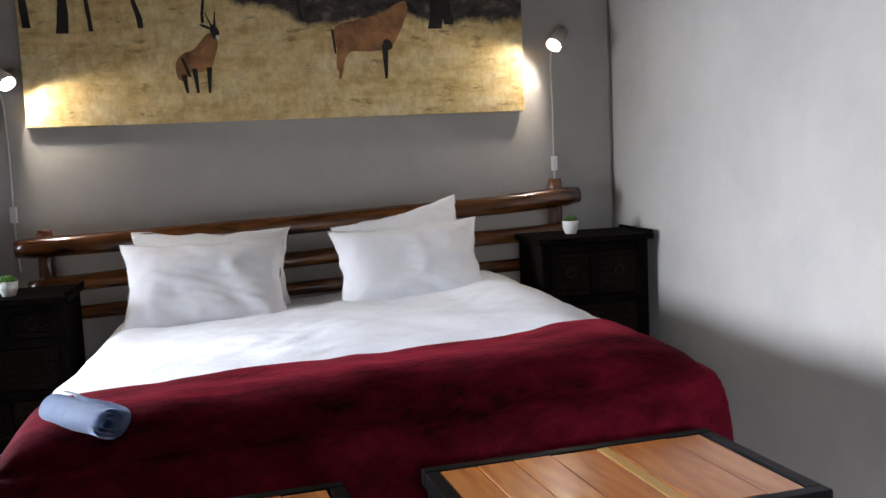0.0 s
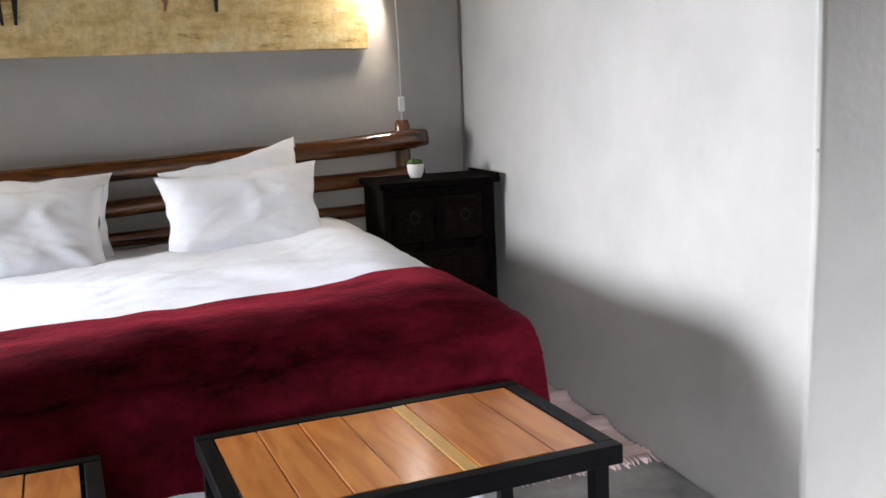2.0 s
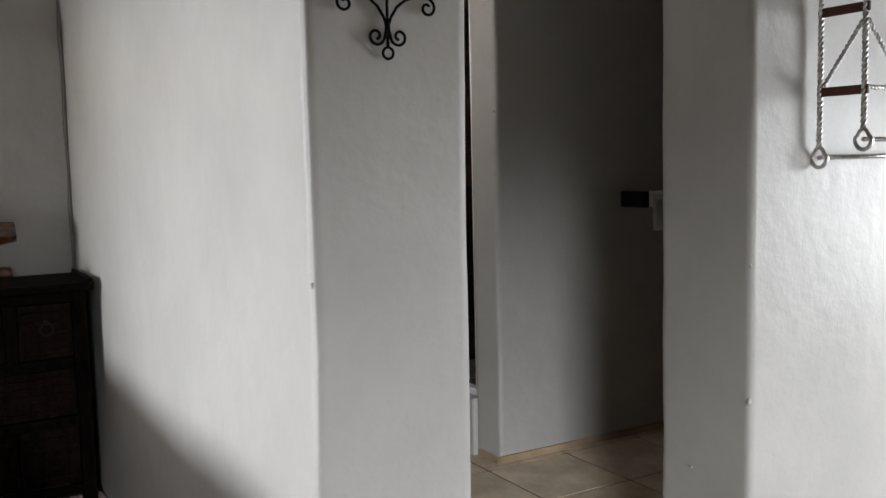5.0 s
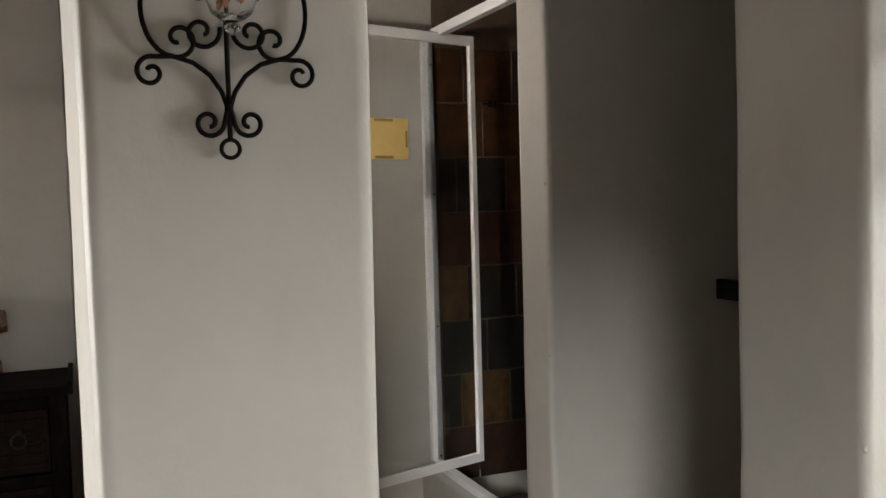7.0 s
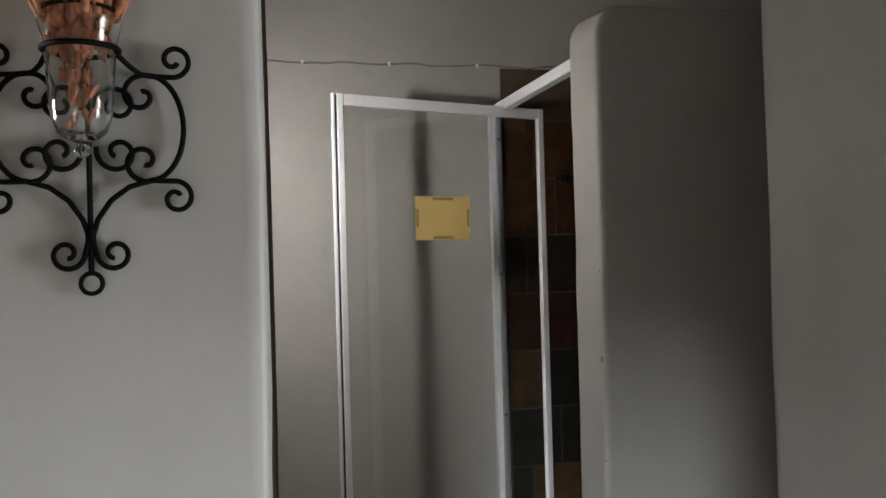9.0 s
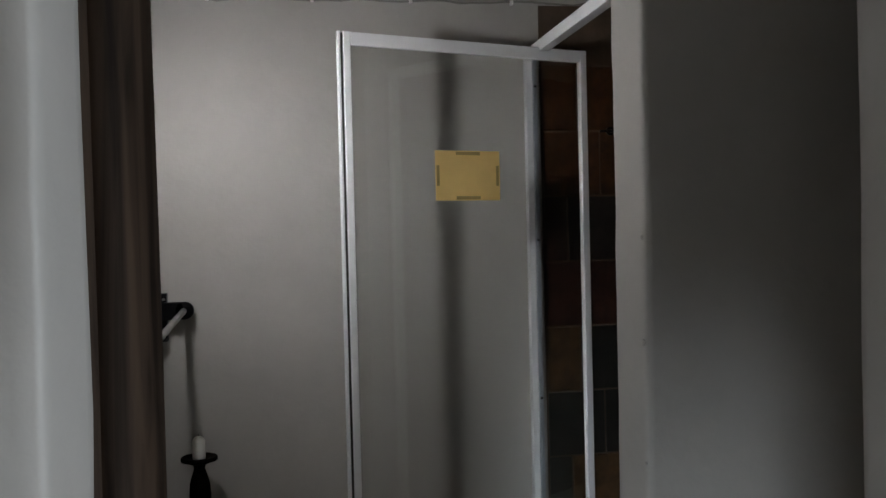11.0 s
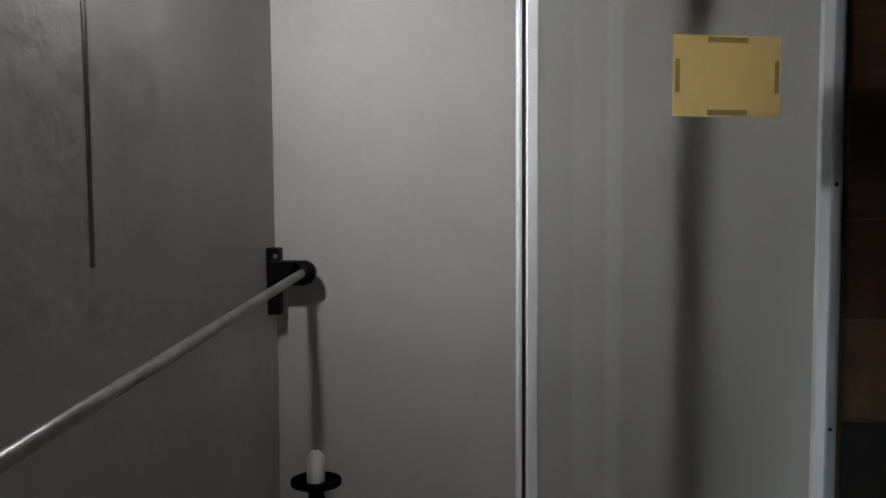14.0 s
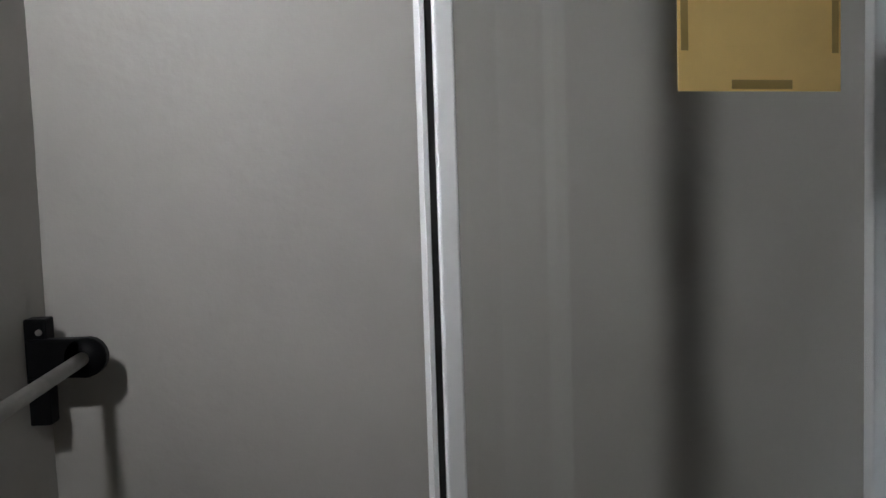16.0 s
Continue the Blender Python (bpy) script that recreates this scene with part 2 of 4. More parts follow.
def savanna():
    """Printed dry grassland: straw-yellow grass with darker tufts, dark thicket above."""
    m = bpy.data.materials.new("savanna_print")
    m.use_nodes = True
    n, l = m.node_tree.nodes, m.node_tree.links
    b = n["Principled BSDF"]
    b.inputs["Roughness"].default_value = 0.6
    tc = n.new("ShaderNodeTexCoord")
    sep = n.new("ShaderNodeSeparateXYZ")
    l.new(tc.outputs["Object"], sep.inputs[0])

    def noise_tex(sc, stretch, detail):
        mp, t = n.new("ShaderNodeMapping"), n.new("ShaderNodeTexNoise")
        mp.inputs["Scale"].default_value = stretch
        l.new(tc.outputs["Object"], mp.inputs["Vector"])
        t.inputs["Scale"].default_value, t.inputs["Detail"].default_value, t.inputs["Roughness"].default_value = sc, detail, 0.7
        l.new(mp.outputs[0], t.inputs["Vector"])
        return t.outputs["Fac"]

    def ramp(fac, *stops):
        r = n.new("ShaderNodeValToRGB")
        e = r.color_ramp.elements
        e[0].position, e[0].color = stops[0][0], (*stops[0][1], 1)
        e[1].position, e[1].color = stops[1][0], (*stops[1][1], 1)
        for p, c in stops[2:]:
            k = e.new(p)
            k.color = (*c, 1)
        l.new(fac, r.inputs["Fac"])
        return r.outputs["Color"]

    def mix(kind, fac, a, c):
        x = n.new("ShaderNodeMix")
        x.data_type, x.blend_type = "RGBA", kind
        if isinstance(fac, float):
            x.inputs[0].default_value = fac
        else:
            l.new(fac, x.inputs[0])
        l.new(a, x.inputs[6])
        l.new(c, x.inputs[7])
        return x.outputs[2]

    grass = ramp(noise_tex(3.0, (1, 1, 3), 8), (0.3, (0.58, 0.38, 0.13)), (0.5, (0.85, 0.66, 0.31)), (0.7, (0.95, 0.83, 0.53)))
    fine = ramp(noise_tex(26.0, (1, 1, 0.7), 6), (0.3, (0.68, 0.6, 0.5)), (0.6, (1.0, 1.0, 1.0)))
    tufts = ramp(noise_tex(9.0, (0.7, 1, 1.8), 9), (0.33, (0.35, 0.28, 0.22)), (0.42, (1.0, 1.0, 1.0)))
    g = mix("MULTIPLY", 0.8, mix("MULTIPLY", 0.9, grass, fine), tufts)
    thicket = ramp(noise_tex(11.0, (1, 1, 1.5), 10), (0.38, (0.012, 0.01, 0.012)), (0.55, (0.07, 0.055, 0.05)), (0.72, (0.28, 0.22, 0.16)))
    edge = n.new("ShaderNodeMath")
    edge.operation = "MULTIPLY_ADD"
    edge.inputs[1].default_value = 0.22
    l.new(noise_tex(4.0, (1, 1, 0.6), 5), edge.inputs[0])
    side = n.new("ShaderNodeMapRange")      # thicket on one half only, open grass on the other
    side.inputs["From Min"].default_value, side.inputs["From Max"].default_value = -0.3, 0.12
    side.inputs["To Min"].default_value, side.inputs["To Max"].default_value = -0.1, 0.05
    l.new(sep.outputs["X"], side.inputs["Value"])
    high = n.new("ShaderNodeMath")
    l.new(sep.outputs["Z"], high.inputs[0])
    l.new(side.outputs[0], high.inputs[1])
    l.new(high.outputs[0], edge.inputs[2])
    mr = n.new("ShaderNodeMapRange")
    mr.inputs["From Min"].default_value, mr.inputs["From Max"].default_value = 0.63, 0.67
    l.new(edge.outputs[0], mr.inputs["Value"])
    l.new(mix("MIX", mr.outputs[0], g, thicket), b.inputs["Base Color"])
    return m


SAVANNA = savanna()
PRINT_BROWN = mat("printed_russet", (0.42, 0.2, 0.075), 0.6, var=0.3, scale=9, second=(0.13, 0.06, 0.03))
PRINT_DARK = mat("printed_dark", (0.02, 0.016, 0.014), 0.6, var=0.3, scale=20)


# ---- mesh helpers ----
def part(name, bm, material, parent=None, label="", smooth=False, category="", group="", kind=""):
    me = bpy.data.meshes.new(name)
    bmesh.ops.recalc_face_normals(bm, faces=bm.faces)
    bm.to_mesh(me)
    bm.free()
    me.materials.append(material)
    if smooth:
        for p in me.polygons:
            p.use_smooth = True
    ob = new(name, me)
    if parent:
        ob.parent = parent
    return tagged(ob, label, category, group, kind)


def thing(name, x, y, z, label, category, group="", rz=0):
    ob = new(name)
    ob.empty_display_size = 0.05
    ob.matrix_world = pose(x, y, z, 0, 0, rz)
    return tagged(ob, label, category, group)


def box(x0, x1, y0, y1, z0, z1, bev=0.0, seg=2, bm=None):
    bm = bm or bmesh.new()
    r = bmesh.ops.create_cube(bm, size=1, matrix=Matrix.Translation(((x0 + x1) / 2, (y0 + y1) / 2, (z0 + z1) / 2)) @ Matrix.Diagonal((x1 - x0, y1 - y0, z1 - z0, 1)))
    if bev:
        vs = set(r["verts"])
        es = [e for e in bm.edges if e.verts[0] in vs and e.verts[1] in vs]
        bmesh.ops.bevel(bm, geom=es, offset=bev, segments=seg, affect="EDGES", profile=0.5)
    return bm


def tube(points, radius, sides=10, bm=None, closed=False, caps=True):
    """A round bar along points; radius: one number or one for each point."""
    bm = bm or bmesh.new()
    pts = [Vector(p) for p in points]
    n = len(pts)
    rad = radius if isinstance(radius, (list, tuple)) else [radius] * n
    rings, ref = [], None
    for i, p in enumerate(pts):
        a, b = pts[i - 1] if (i or closed) else p, pts[(i + 1) % n] if (i < n - 1 or closed) else p
        t = (b - a).normalized()
        if ref is None:
            ref = t.orthogonal().normalized()
        ref = (ref - t * ref.dot(t)).normalized()
        s = t.cross(ref)
        rings.append([bm.verts.new(p + (ref * math.cos(k) + s * math.sin(k)) * rad[i]) for k in [2 * math.pi * j / sides for j in range(sides)]])
    for i in range(n if closed else n - 1):
        r0, r1 = rings[i], rings[(i + 1) % n]
        for j in range(sides):
            bm.faces.new((r0[j], r0[(j + 1) % sides], r1[(j + 1) % sides], r1[j]))
    if caps and not closed:
        bm.faces.new(rings[0]), bm.faces.new(rings[-1])
    return bm


def lathe(profile, sides=24, bm=None):
    """Turns (radius, z) pairs round the z axis."""
    bm = bm or bmesh.new()
    rings = []
    for r, z in profile:
        rings.append([bm.verts.new((max(r, 0.0004) * math.cos(2 * math.pi * j / sides), max(r, 0.0004) * math.sin(2 * math.pi * j / sides), z)) for j in range(sides)])
    for a, b in zip(rings, rings[1:]):
        for j in range(sides):
            bm.faces.new((a[j], a[(j + 1) % sides], b[(j + 1) % sides], b[j]))
    bm.faces.new(rings[0]), bm.faces.new(rings[-1])
    return bm


def steps(a, b, cell, edge=0.022):
    n = max(1, round((b - a - 2 * edge) / cell))
    return [a, a + 0.006] + [a + edge + (b - a - 2 * edge) * i / n for i in range(n + 1)] + [b - 0.006, b]


def plaster_wall(name, x0, x1, y0, y1, z0, z1, wob=0.004, cell=0.09, shape=None, material=None):
    """A hand-plastered wall: softened arrises and slightly wavy faces."""
    xs, ys, zs = steps(x0, x1, cell), steps(y0, y1, cell), steps(z0, z1, cell)
    bm = bmesh.new()
    cache = {}

    def v(x, y, z):
        k = (round(x, 5), round(y, 5), round(z, 5))
        if k not in cache:
            p = Vector((x, y, z))
            out = [(-1 if c == lo else 1 if c == hi else 0) for c, lo, hi in ((x, x0, x1), (y, y0, y1), (z, z0, z1))]
            if sum(abs(o) for o in out) >= 2:
                p -= Vector(out) * 0.003
            w = noise.noise_vector(p * 2.3) * wob + noise.noise_vector(p * 9.0) * wob * 0.35
            p += Vector((w.x, w.y, w.z if z0 < z < z1 else 0))
            if shape:
                p = shape(p)
            cache[k] = bm.verts.new(p)
        return cache[k]

    for u, w, mk in ((xs, zs, lambda a, b, s: v(a, (y0, y1)[s], b)), (ys, zs, lambda a, b, s: v((x0, x1)[s], a, b)), (xs, ys, lambda a, b, s: v(a, b, (z0, z1)[s]))):
        for s in (0, 1):
            for a0, a1 in zip(u, u[1:]):
                for b0, b1 in zip(w, w[1:]):
                    bm.faces.new((mk(a0, b0, s), mk(a1, b0, s), mk(a1, b1, s), mk(a0, b1, s)))
    return part(name, bm, material or PLASTER, smooth=True, kind="structure")


def bar(a, b, radius, sides=10, n=2):
    a, b = Vector(a), Vector(b)
    return tube([a.lerp(b, i / (n - 1)) for i in range(n)], radius, sides)


# ---- structure ----
YH, XR, YA = 5.965, 3.32, 3.17        # headboard wall, bedroom side wall, front of the wall with the opening
tagged(part("floor", box(-2.0, 6.8, -1.8, 6.1, FLOOR - 0.12, FLOOR), CEMENT, kind="structure"), "dark polished cement bedroom floor with worn patches", "floor")
tagged(part("ceiling", box(-2.0, 6.8, -1.8, 6.1, CEIL, CEIL + 0.1), CEIL_M, kind="structure"), "brown thatch ceiling", "ceiling")
tagged(plaster_wall("wall_headboard", -2.0, XR, YH, YH + 0.15, FLOOR, CEIL), "warm grey plastered wall behind the bed", "wall")


def lean(p):
    """The arris between the side wall and the stub bows out a little above knee height."""
    k = max(0.0, min(1.0, (3.7 - p.y) / 0.5)) * max(0.0, min(1.0, (p.z - 0.3) / 0.6)) * max(0.0, min(1.0, (3.5 - p.x) / 0.1))
    return Vector((p.x + 0.014 * k, p.y, p.z))


tagged(plaster_wall("wall_divider", XR, XR + 0.115, YA + 0.004, 6.1, FLOOR, CEIL, 0.006, 0.09, lean), "pale grey hand-plastered wall with scuffed base", "wall")
tagged(plaster_wall("wall_sconce", XR + 0.003, 3.702, YA, YA + 0.12, FLOOR, CEIL, 0.005, 0.09, lambda p: lean(p) + Vector((0.09 * (p.y - YA) * (p.x > 3.5), 0, 0))), "grey plastered wall stub beside the bathroom opening", "wall")
tagged(plaster_wall("wall_ladder", 4.531, 6.8, 3.125, 3.495, FLOOR, CEIL, 0.006, 0.09, lambda p: Vector((p.x + 0.12 * (p.y - 3.125) * (p.x < 5), p.y, p.z))), "pale grey plastered wall with chipped corner", "wall")
tagged(plaster_wall("lintel", 3.69, 4.545, 3.14, 3.28, 2.2, CEIL), "grey plastered lintel over the bathroom opening", "wall")
tagged(plaster_wall("wall_bath_back", 3.42, 6.7, 5.755, 5.9, -0.1, CEIL), "grey plastered bathroom wall", "wall")


def round_top(p):
    cx, cz, r = 4.735 + 0.09, 2.255 - 0.09, 0.09
    if p.x < cx and p.z > cz:
        d = Vector((p.x - cx, p.z - cz))
        m = max(abs(d.x), abs(d.y))
        if d.length > 1e-6:
            d = d.normalized() * m
        p = Vector((cx + d.x, p.y, cz + d.y))
    if p.x < 5.2:
        p.x += 0.009 - 0.15 * (p.y - 4.62)
    return p


tagged(plaster_wall("wall_partition", 4.735, 6.7, 4.62, 4.77, -0.02, 2.255, 0.005, 0.045, round_top), "grey plastered partition with a rounded top corner", "wall")
tagged(plaster_wall("shower_kerb", 4.70, 4.80, 4.765, 5.76, -0.02, 0.25, 0.003), "low grey plastered shower kerb", "wall")
plaster_wall("wall_bath_right", 6.6, 6.75, 3.49, 5.9, -0.1, CEIL)
# outer walls with window openings
plaster_wall("wall_left_below", -2.0, -1.8, -1.8, 6.1, FLOOR - 0.1, 0.9, cell=0.4)
plaster_wall("wall_left_above", -2.0, -1.8, -1.8, 6.1, 1.9, CEIL, cell=0.4)
plaster_wall("wall_left_near", -2.0, -1.8, -1.8, 4.45, 0.9, 1.9, cell=0.4)
plaster_wall("wall_left_far", -2.0, -1.8, 5.55, 6.1, 0.9, 1.9, cell=0.4)
plaster_wall("wall_back_left", -2.0, 1.1, -1.8, -1.6, FLOOR, CEIL, cell=0.4)
plaster_wall("wall_back_right", 2.5, 6.8, -1.8, -1.6, FLOOR, CEIL, cell=0.4)
plaster_wall("wall_back_above", 1.1, 2.5, -1.8, -1.6, 2.1, CEIL, cell=0.4)
plaster_wall("wall_right_below", 6.6, 6.8, -1.8, 3.2, FLOOR - 0.1, FLOOR + 0.01, cell=0.4)
plaster_wall("wall_right_above", 6.6, 6.8, -1.8, 3.2, 2.1, CEIL, cell=0.4)
plaster_wall("wall_right_near", 6.6, 6.8, -1.8, 1.68, FLOOR + 0.01, 2.1, cell=0.4)
plaster_wall("wall_right_far", 6.6, 6.8, 2.82, 3.2, FLOOR + 0.01, 2.1, cell=0.4)
tagged(part("ground", box(-60, 60, -60, 60, FLOOR - 0.4, FLOOR - 0.2), mat("dry_ground", (0.3, 0.24, 0.16), 0.95, var=0.2, scale=0.5), kind="structure"), "dry sandy ground outside", "ground")

# ---- bed ----
BX0, BX1, BY0, BY1 = 0.57, 2.66, 3.62, 5.80
bed = thing("bed", (BX0 + BX1) / 2, (BY0 + BY1) / 2, FLOOR, "king-size bed with white fitted sheet and white valance", "bed")


def local(ob, bm):
    bmesh.ops.translate(bm, verts=bm.verts, vec=-ob.matrix_world.translation)
    return bm


part("base", local(bed, box(BX0 + 0.03, BX1 - 0.03, BY0 + 0.03, BY1, FLOOR + 0.06, 0.2, 0.02)), LINEN, bed)
for fx in (BX0 + 0.12, BX1 - 0.12):
    for fy in (BY0 + 0.14, BY1 - 0.12):
        part("foot", local(bed, box(fx - 0.03, fx + 0.03, fy - 0.03, fy + 0.03, FLOOR, FLOOR + 0.065, 0.006)), BLACKWOOD, bed)


def bed_z(x, y):
    """Height of the made-up bed: a shallow crown that falls away at the edges."""
    u = min(1.0, (x - BX0) / 0.16, (BX1 - x) / 0.32)
    v = min(1.0, (y - BY0) / (0.18 + 0.16 * max(0.0, x - 2.0)))
    u, v = max(u, 0), max(v, 0)
    dip = 0.05 * min(1, max(0, (y - 4.3) / 1.0)) * min(1, max(0, (2.5 - x) / 0.3))
    return 0.48 - dip + 0.045 * (x - 1.63) + 0.125 * math.sqrt(max(0, 1 - (1 - u) ** 2)) * math.sqrt(max(0, 1 - (1 - v) ** 2)) + 0.012 * noise.noise(Vector((x * 3.1, y * 2.7, 0.3)))


def sheet_mesh():
    bm = bmesh.new()
    nx, ny = 90, 100
    rows = []
    for j in range(ny + 1):
        y = BY0 + (BY1 - BY0) * j / ny
        row = []
        for i in range(-8, nx + 9):
            k = min(max(i, 0), nx)
            x = BX0 + (BX1 - BX0) * k / nx
            drop = -0.035 * max(0, -i, i - nx)
            w = noise.noise(Vector((x * 5 + y * 2, y * 3.5, 4.0))) * 0.006 + abs(noise.noise(Vector((x * 7 - y * 5, y * 6, 1.0)))) * 0.009
            side = 0.005 * noise.noise(Vector((y * 9, drop * 4, x))) + 0.004 if drop else 0
            row.append(bm.verts.new((x + (side if i > nx else -side if i < 0 else 0), y, bed_z(x, y) + w + drop)))
        rows.append(row)
    for a, b in zip(rows, rows[1:]):
        for k in range(len(a) - 1):
            bm.faces.new((a[k], a[k + 1], b[k + 1], b[k]))
    front = rows[0]
    low = [bm.verts.new((v.co.x, v.co.y - 0.01, min(v.co.z, 0.2))) for v in front]
    for k in range(len(front) - 1):
        bm.faces.new((front[k], front[k + 1], low[k + 1], low[k]))
    return bm


part("mattress", local(bed, box(BX0 + 0.02, BX1 - 0.02, BY0 + 0.02, BY1, 0.2, 0.44, 0.05, 3)), LINEN, bed)
part("sheet", local(bed, sheet_mesh()), LINEN_SOFT, bed, smooth=True)


def blanket_mesh():
    """Fleece laid over the foot half, hanging down at the foot and both sides."""
    bm = bmesh.new()
    over = 0.34
    nu, nv = 150, 110
    w = BX1 - BX0 + 0.05
    grid = []
    for j in range(nv + 1):
        row = []
        for i in range(nu + 1):
            s = -over + (w + 2 * over) * i / nu
            x = BX0 - 0.025 + min(max(s, 0), w)
            down_x = max(0, -s, s - w)
            top_y = float(np.interp(x, (0.57, 1.0, 1.57, 2.12, 2.5, 2.7), (3.97, 3.93, 4.0, 4.0, 4.12, 4.2))) + 0.012 * noise.noise(Vector((x * 4, 0, 2)))
            v = j / nv
            length = top_y - BY0 + 0.03 + 0.3
            d = length * v
            flat_len, soft_r = top_y - BY0 + 0.03, 0.02
            y = top_y - flat_len + soft_r * math.log1p(math.exp((flat_len - d) / soft_r))
            down_y = soft_r * math.log1p(math.exp((d - flat_len) / soft_r))
            down_y = down_y if down_y > 0.0005 else 0.0
            z = bed_z(min(max(x, BX0), BX1), max(y, BY0)) + 0.016
            flat = 0.014 * noise.noise(Vector((x * 2.2, y * 3.4, 7))) + 0.006 * noise.noise(Vector((x * 9, y * 9, 3)))
            if down_x or down_y:
                fold = math.sin((y if down_x > down_y else x) * 17 + 3 * noise.noise(Vector((x * 1.5, y * 1.5, 2)))) * 0.018 * min(1, (down_x + down_y) / 0.1)
                z -= max(down_x, down_y) + 0.1 * min(down_x, down_y)
                sx = -1 if s < 0 else 1
                if down_x:
                    x += sx * (0.006 * min(1, down_x / 0.08) + 0.1 * down_x + (fold if down_x >= down_y else 0))
                if down_y:
                    y -= 0.02 * (1 - math.exp(-down_y / 0.05)) + 0.08 * down_y + (fold if down_y > down_x else 0)
            row.append(bm.verts.new((x, y, max(z + flat, FLOOR + 0.03))))
        grid.append(row)
    for a, b in zip(grid, grid[1:]):
        for k in range(nu):
            bm.faces.new((a[k], a[k + 1], b[k + 1], b[k]))
    bmesh.ops.solidify(bm, geom=bm.faces[:], thickness=0.008)
    return bm


part("blanket", blanket_mesh(), FLEECE, None, "burgundy fleece blanket spread over the foot of the bed", True, "blanket")


def pillow(x, y, z, w, h, t, tilt, rz, seed, label, roll=0):
    bm = bmesh.new()
    n = 40
    sides = []
    for s in (-1, 1):
        g = []
        for j in range(n + 1):
            row = []
            for i in range(n + 1):
                u, v = 2 * i / n - 1, 2 * j / n - 1
                puff = ((1 - u ** 4) * (1 - v ** 4)) ** 0.6
                ear = 1 + 0.075 * (abs(u) * abs(v)) ** 3 - 0.055 * (1 - abs(u * v)) * max(abs(u), abs(v)) ** 4
                p = Vector((u * w / 2 * ear, v * h / 2 * ear, s * t / 2 * puff))
                q = Vector((u * 2.2 + seed, v * 2.2, s * 0.5))
                crease = abs(noise.noise(q * 0.9)) * 0.016 + (0.35 - abs(noise.noise(Vector((u * 2.2 + v * 3.4 + seed, (v - u) * 0.9, 3))))) * 0.011 + max(0.0, 0.22 - abs(noise.noise(Vector((u * 4.1 - v * 2.3 + seed * 2, v * 1.7 + u, 8))))) * 0.011 + 0.004 * noise.noise(Vector((u * 7 + seed, v * 7, 5)))
                p.z -= s * crease * min(1, puff * 1.6)
                p.x += 0.012 * noise.noise(Vector((v * 3, seed, s)))
                p.y += 0.014 * noise.noise(Vector((u * 3, seed + 4, s)))
                row.append(bm.verts.new(p))
            g.append(row)
        sides.append(g)
        for a, b in zip(g, g[1:]):
            for k in range(n):
                bm.faces.new((a[k], a[k + 1], b[k + 1], b[k]))
    bmesh.ops.remove_doubles(bm, verts=bm.verts, dist=0.0005)
    ob = part("pillow", bm, LINEN, None, label, True, "pillow", "pillows on the bed")
    ob.matrix_world = pose(x, y, z, 0, 0, rz) @ pose(0, 0, 0, tilt, 0, 0) @ pose(0, 0, 0, 0, 0, roll)
    return ob


PL = "plump white cotton pillow propped against the log headboard"
pillow(1.06, 5.545, 0.685, 0.74, 0.46, 0.17, 56, 1, 1.0, PL)
pillow(1.09, 5.72, 0.72, 0.73, 0.42, 0.13, 70, 0, 5.0, PL, -1)
pillow(2.06, 5.57, 0.71, 0.72, 0.44, 0.17, 58, -2, 9.0, PL, 3)
pillow(2.07, 5.73, 0.765, 0.64, 0.42, 0.13, 72, 0, 14.0, PL, 12)

# rolled towel
towel = thing("rolled_towel", 0.82, 3.60, 0.601, "rolled pale blue towel lying on the burgundy blanket", "towel", rz=-52)


def towel_roll():
    bm = bmesh.new()
    turns, n, w = 3.2, 80, 0.29
    prev = None
    for i in range(n + 1):
        a = 2 * math.pi * turns * i / n
        r = 0.011 + 0.043 * i / n
        ring = []
        for k in range(7):
            x = -w / 2 + w * k / 6
            rr = r * (1 + 0.05 * math.sin(k * 1.3 + a)) 
            ring.append(bm.verts.new((x + 0.004 * math.sin(a * 3), rr * math.cos(a) * 1.12, rr * math.sin(a) * 0.88)))
        if prev:
            for k in range(6):
                bm.faces.new((prev[k], prev[k + 1], ring[k + 1], ring[k]))
        prev = ring
    bmesh.ops.solidify(bm, geom=bm.faces[:], thickness=0.0125)
    return bm


part("towel_roll", towel_roll(), TOWEL_M, towel, smooth=True)
part("embroidery", box(-0.09, 0.0, -0.005, 0.005, 0.0525, 0.054), mat("grey_thread", (0.35, 0.38, 0.45), 0.9), towel, "faint grey embroidered line")

# ---- headboard of logs ----
head = thing("headboard", 1.63, 5.87, FLOOR, "varnished brown log headboard with three rails", "headboard")


def log(name, a, b, r, material, seed, n=40, bow=0.0):
    a, b = Vector(a), Vector(b)
    pts, rad = [], []
    for i in range(n):
        f = i / (n - 1)
        p = a.lerp(b, f)
        p.z += bow * math.sin(math.pi / 2 * min(f / 0.85, 1)) * (1 if f < 0.85 else (1 - f) / 0.15)
        p += noise.noise_vector(Vector((f * 4 + seed, seed, 1))) * 0.006
        pts.append(p - head.matrix_world.translation)
        e = min(f, 1 - f) * (b - a).length
        rad.append(r * (1 + 0.06 * noise.noise(Vector((f * 7, seed, 2)))) * (0.82 + 0.18 * min(1, e / 0.012)))
    return part(name, tube(pts, rad, 18), material, head, smooth=True)


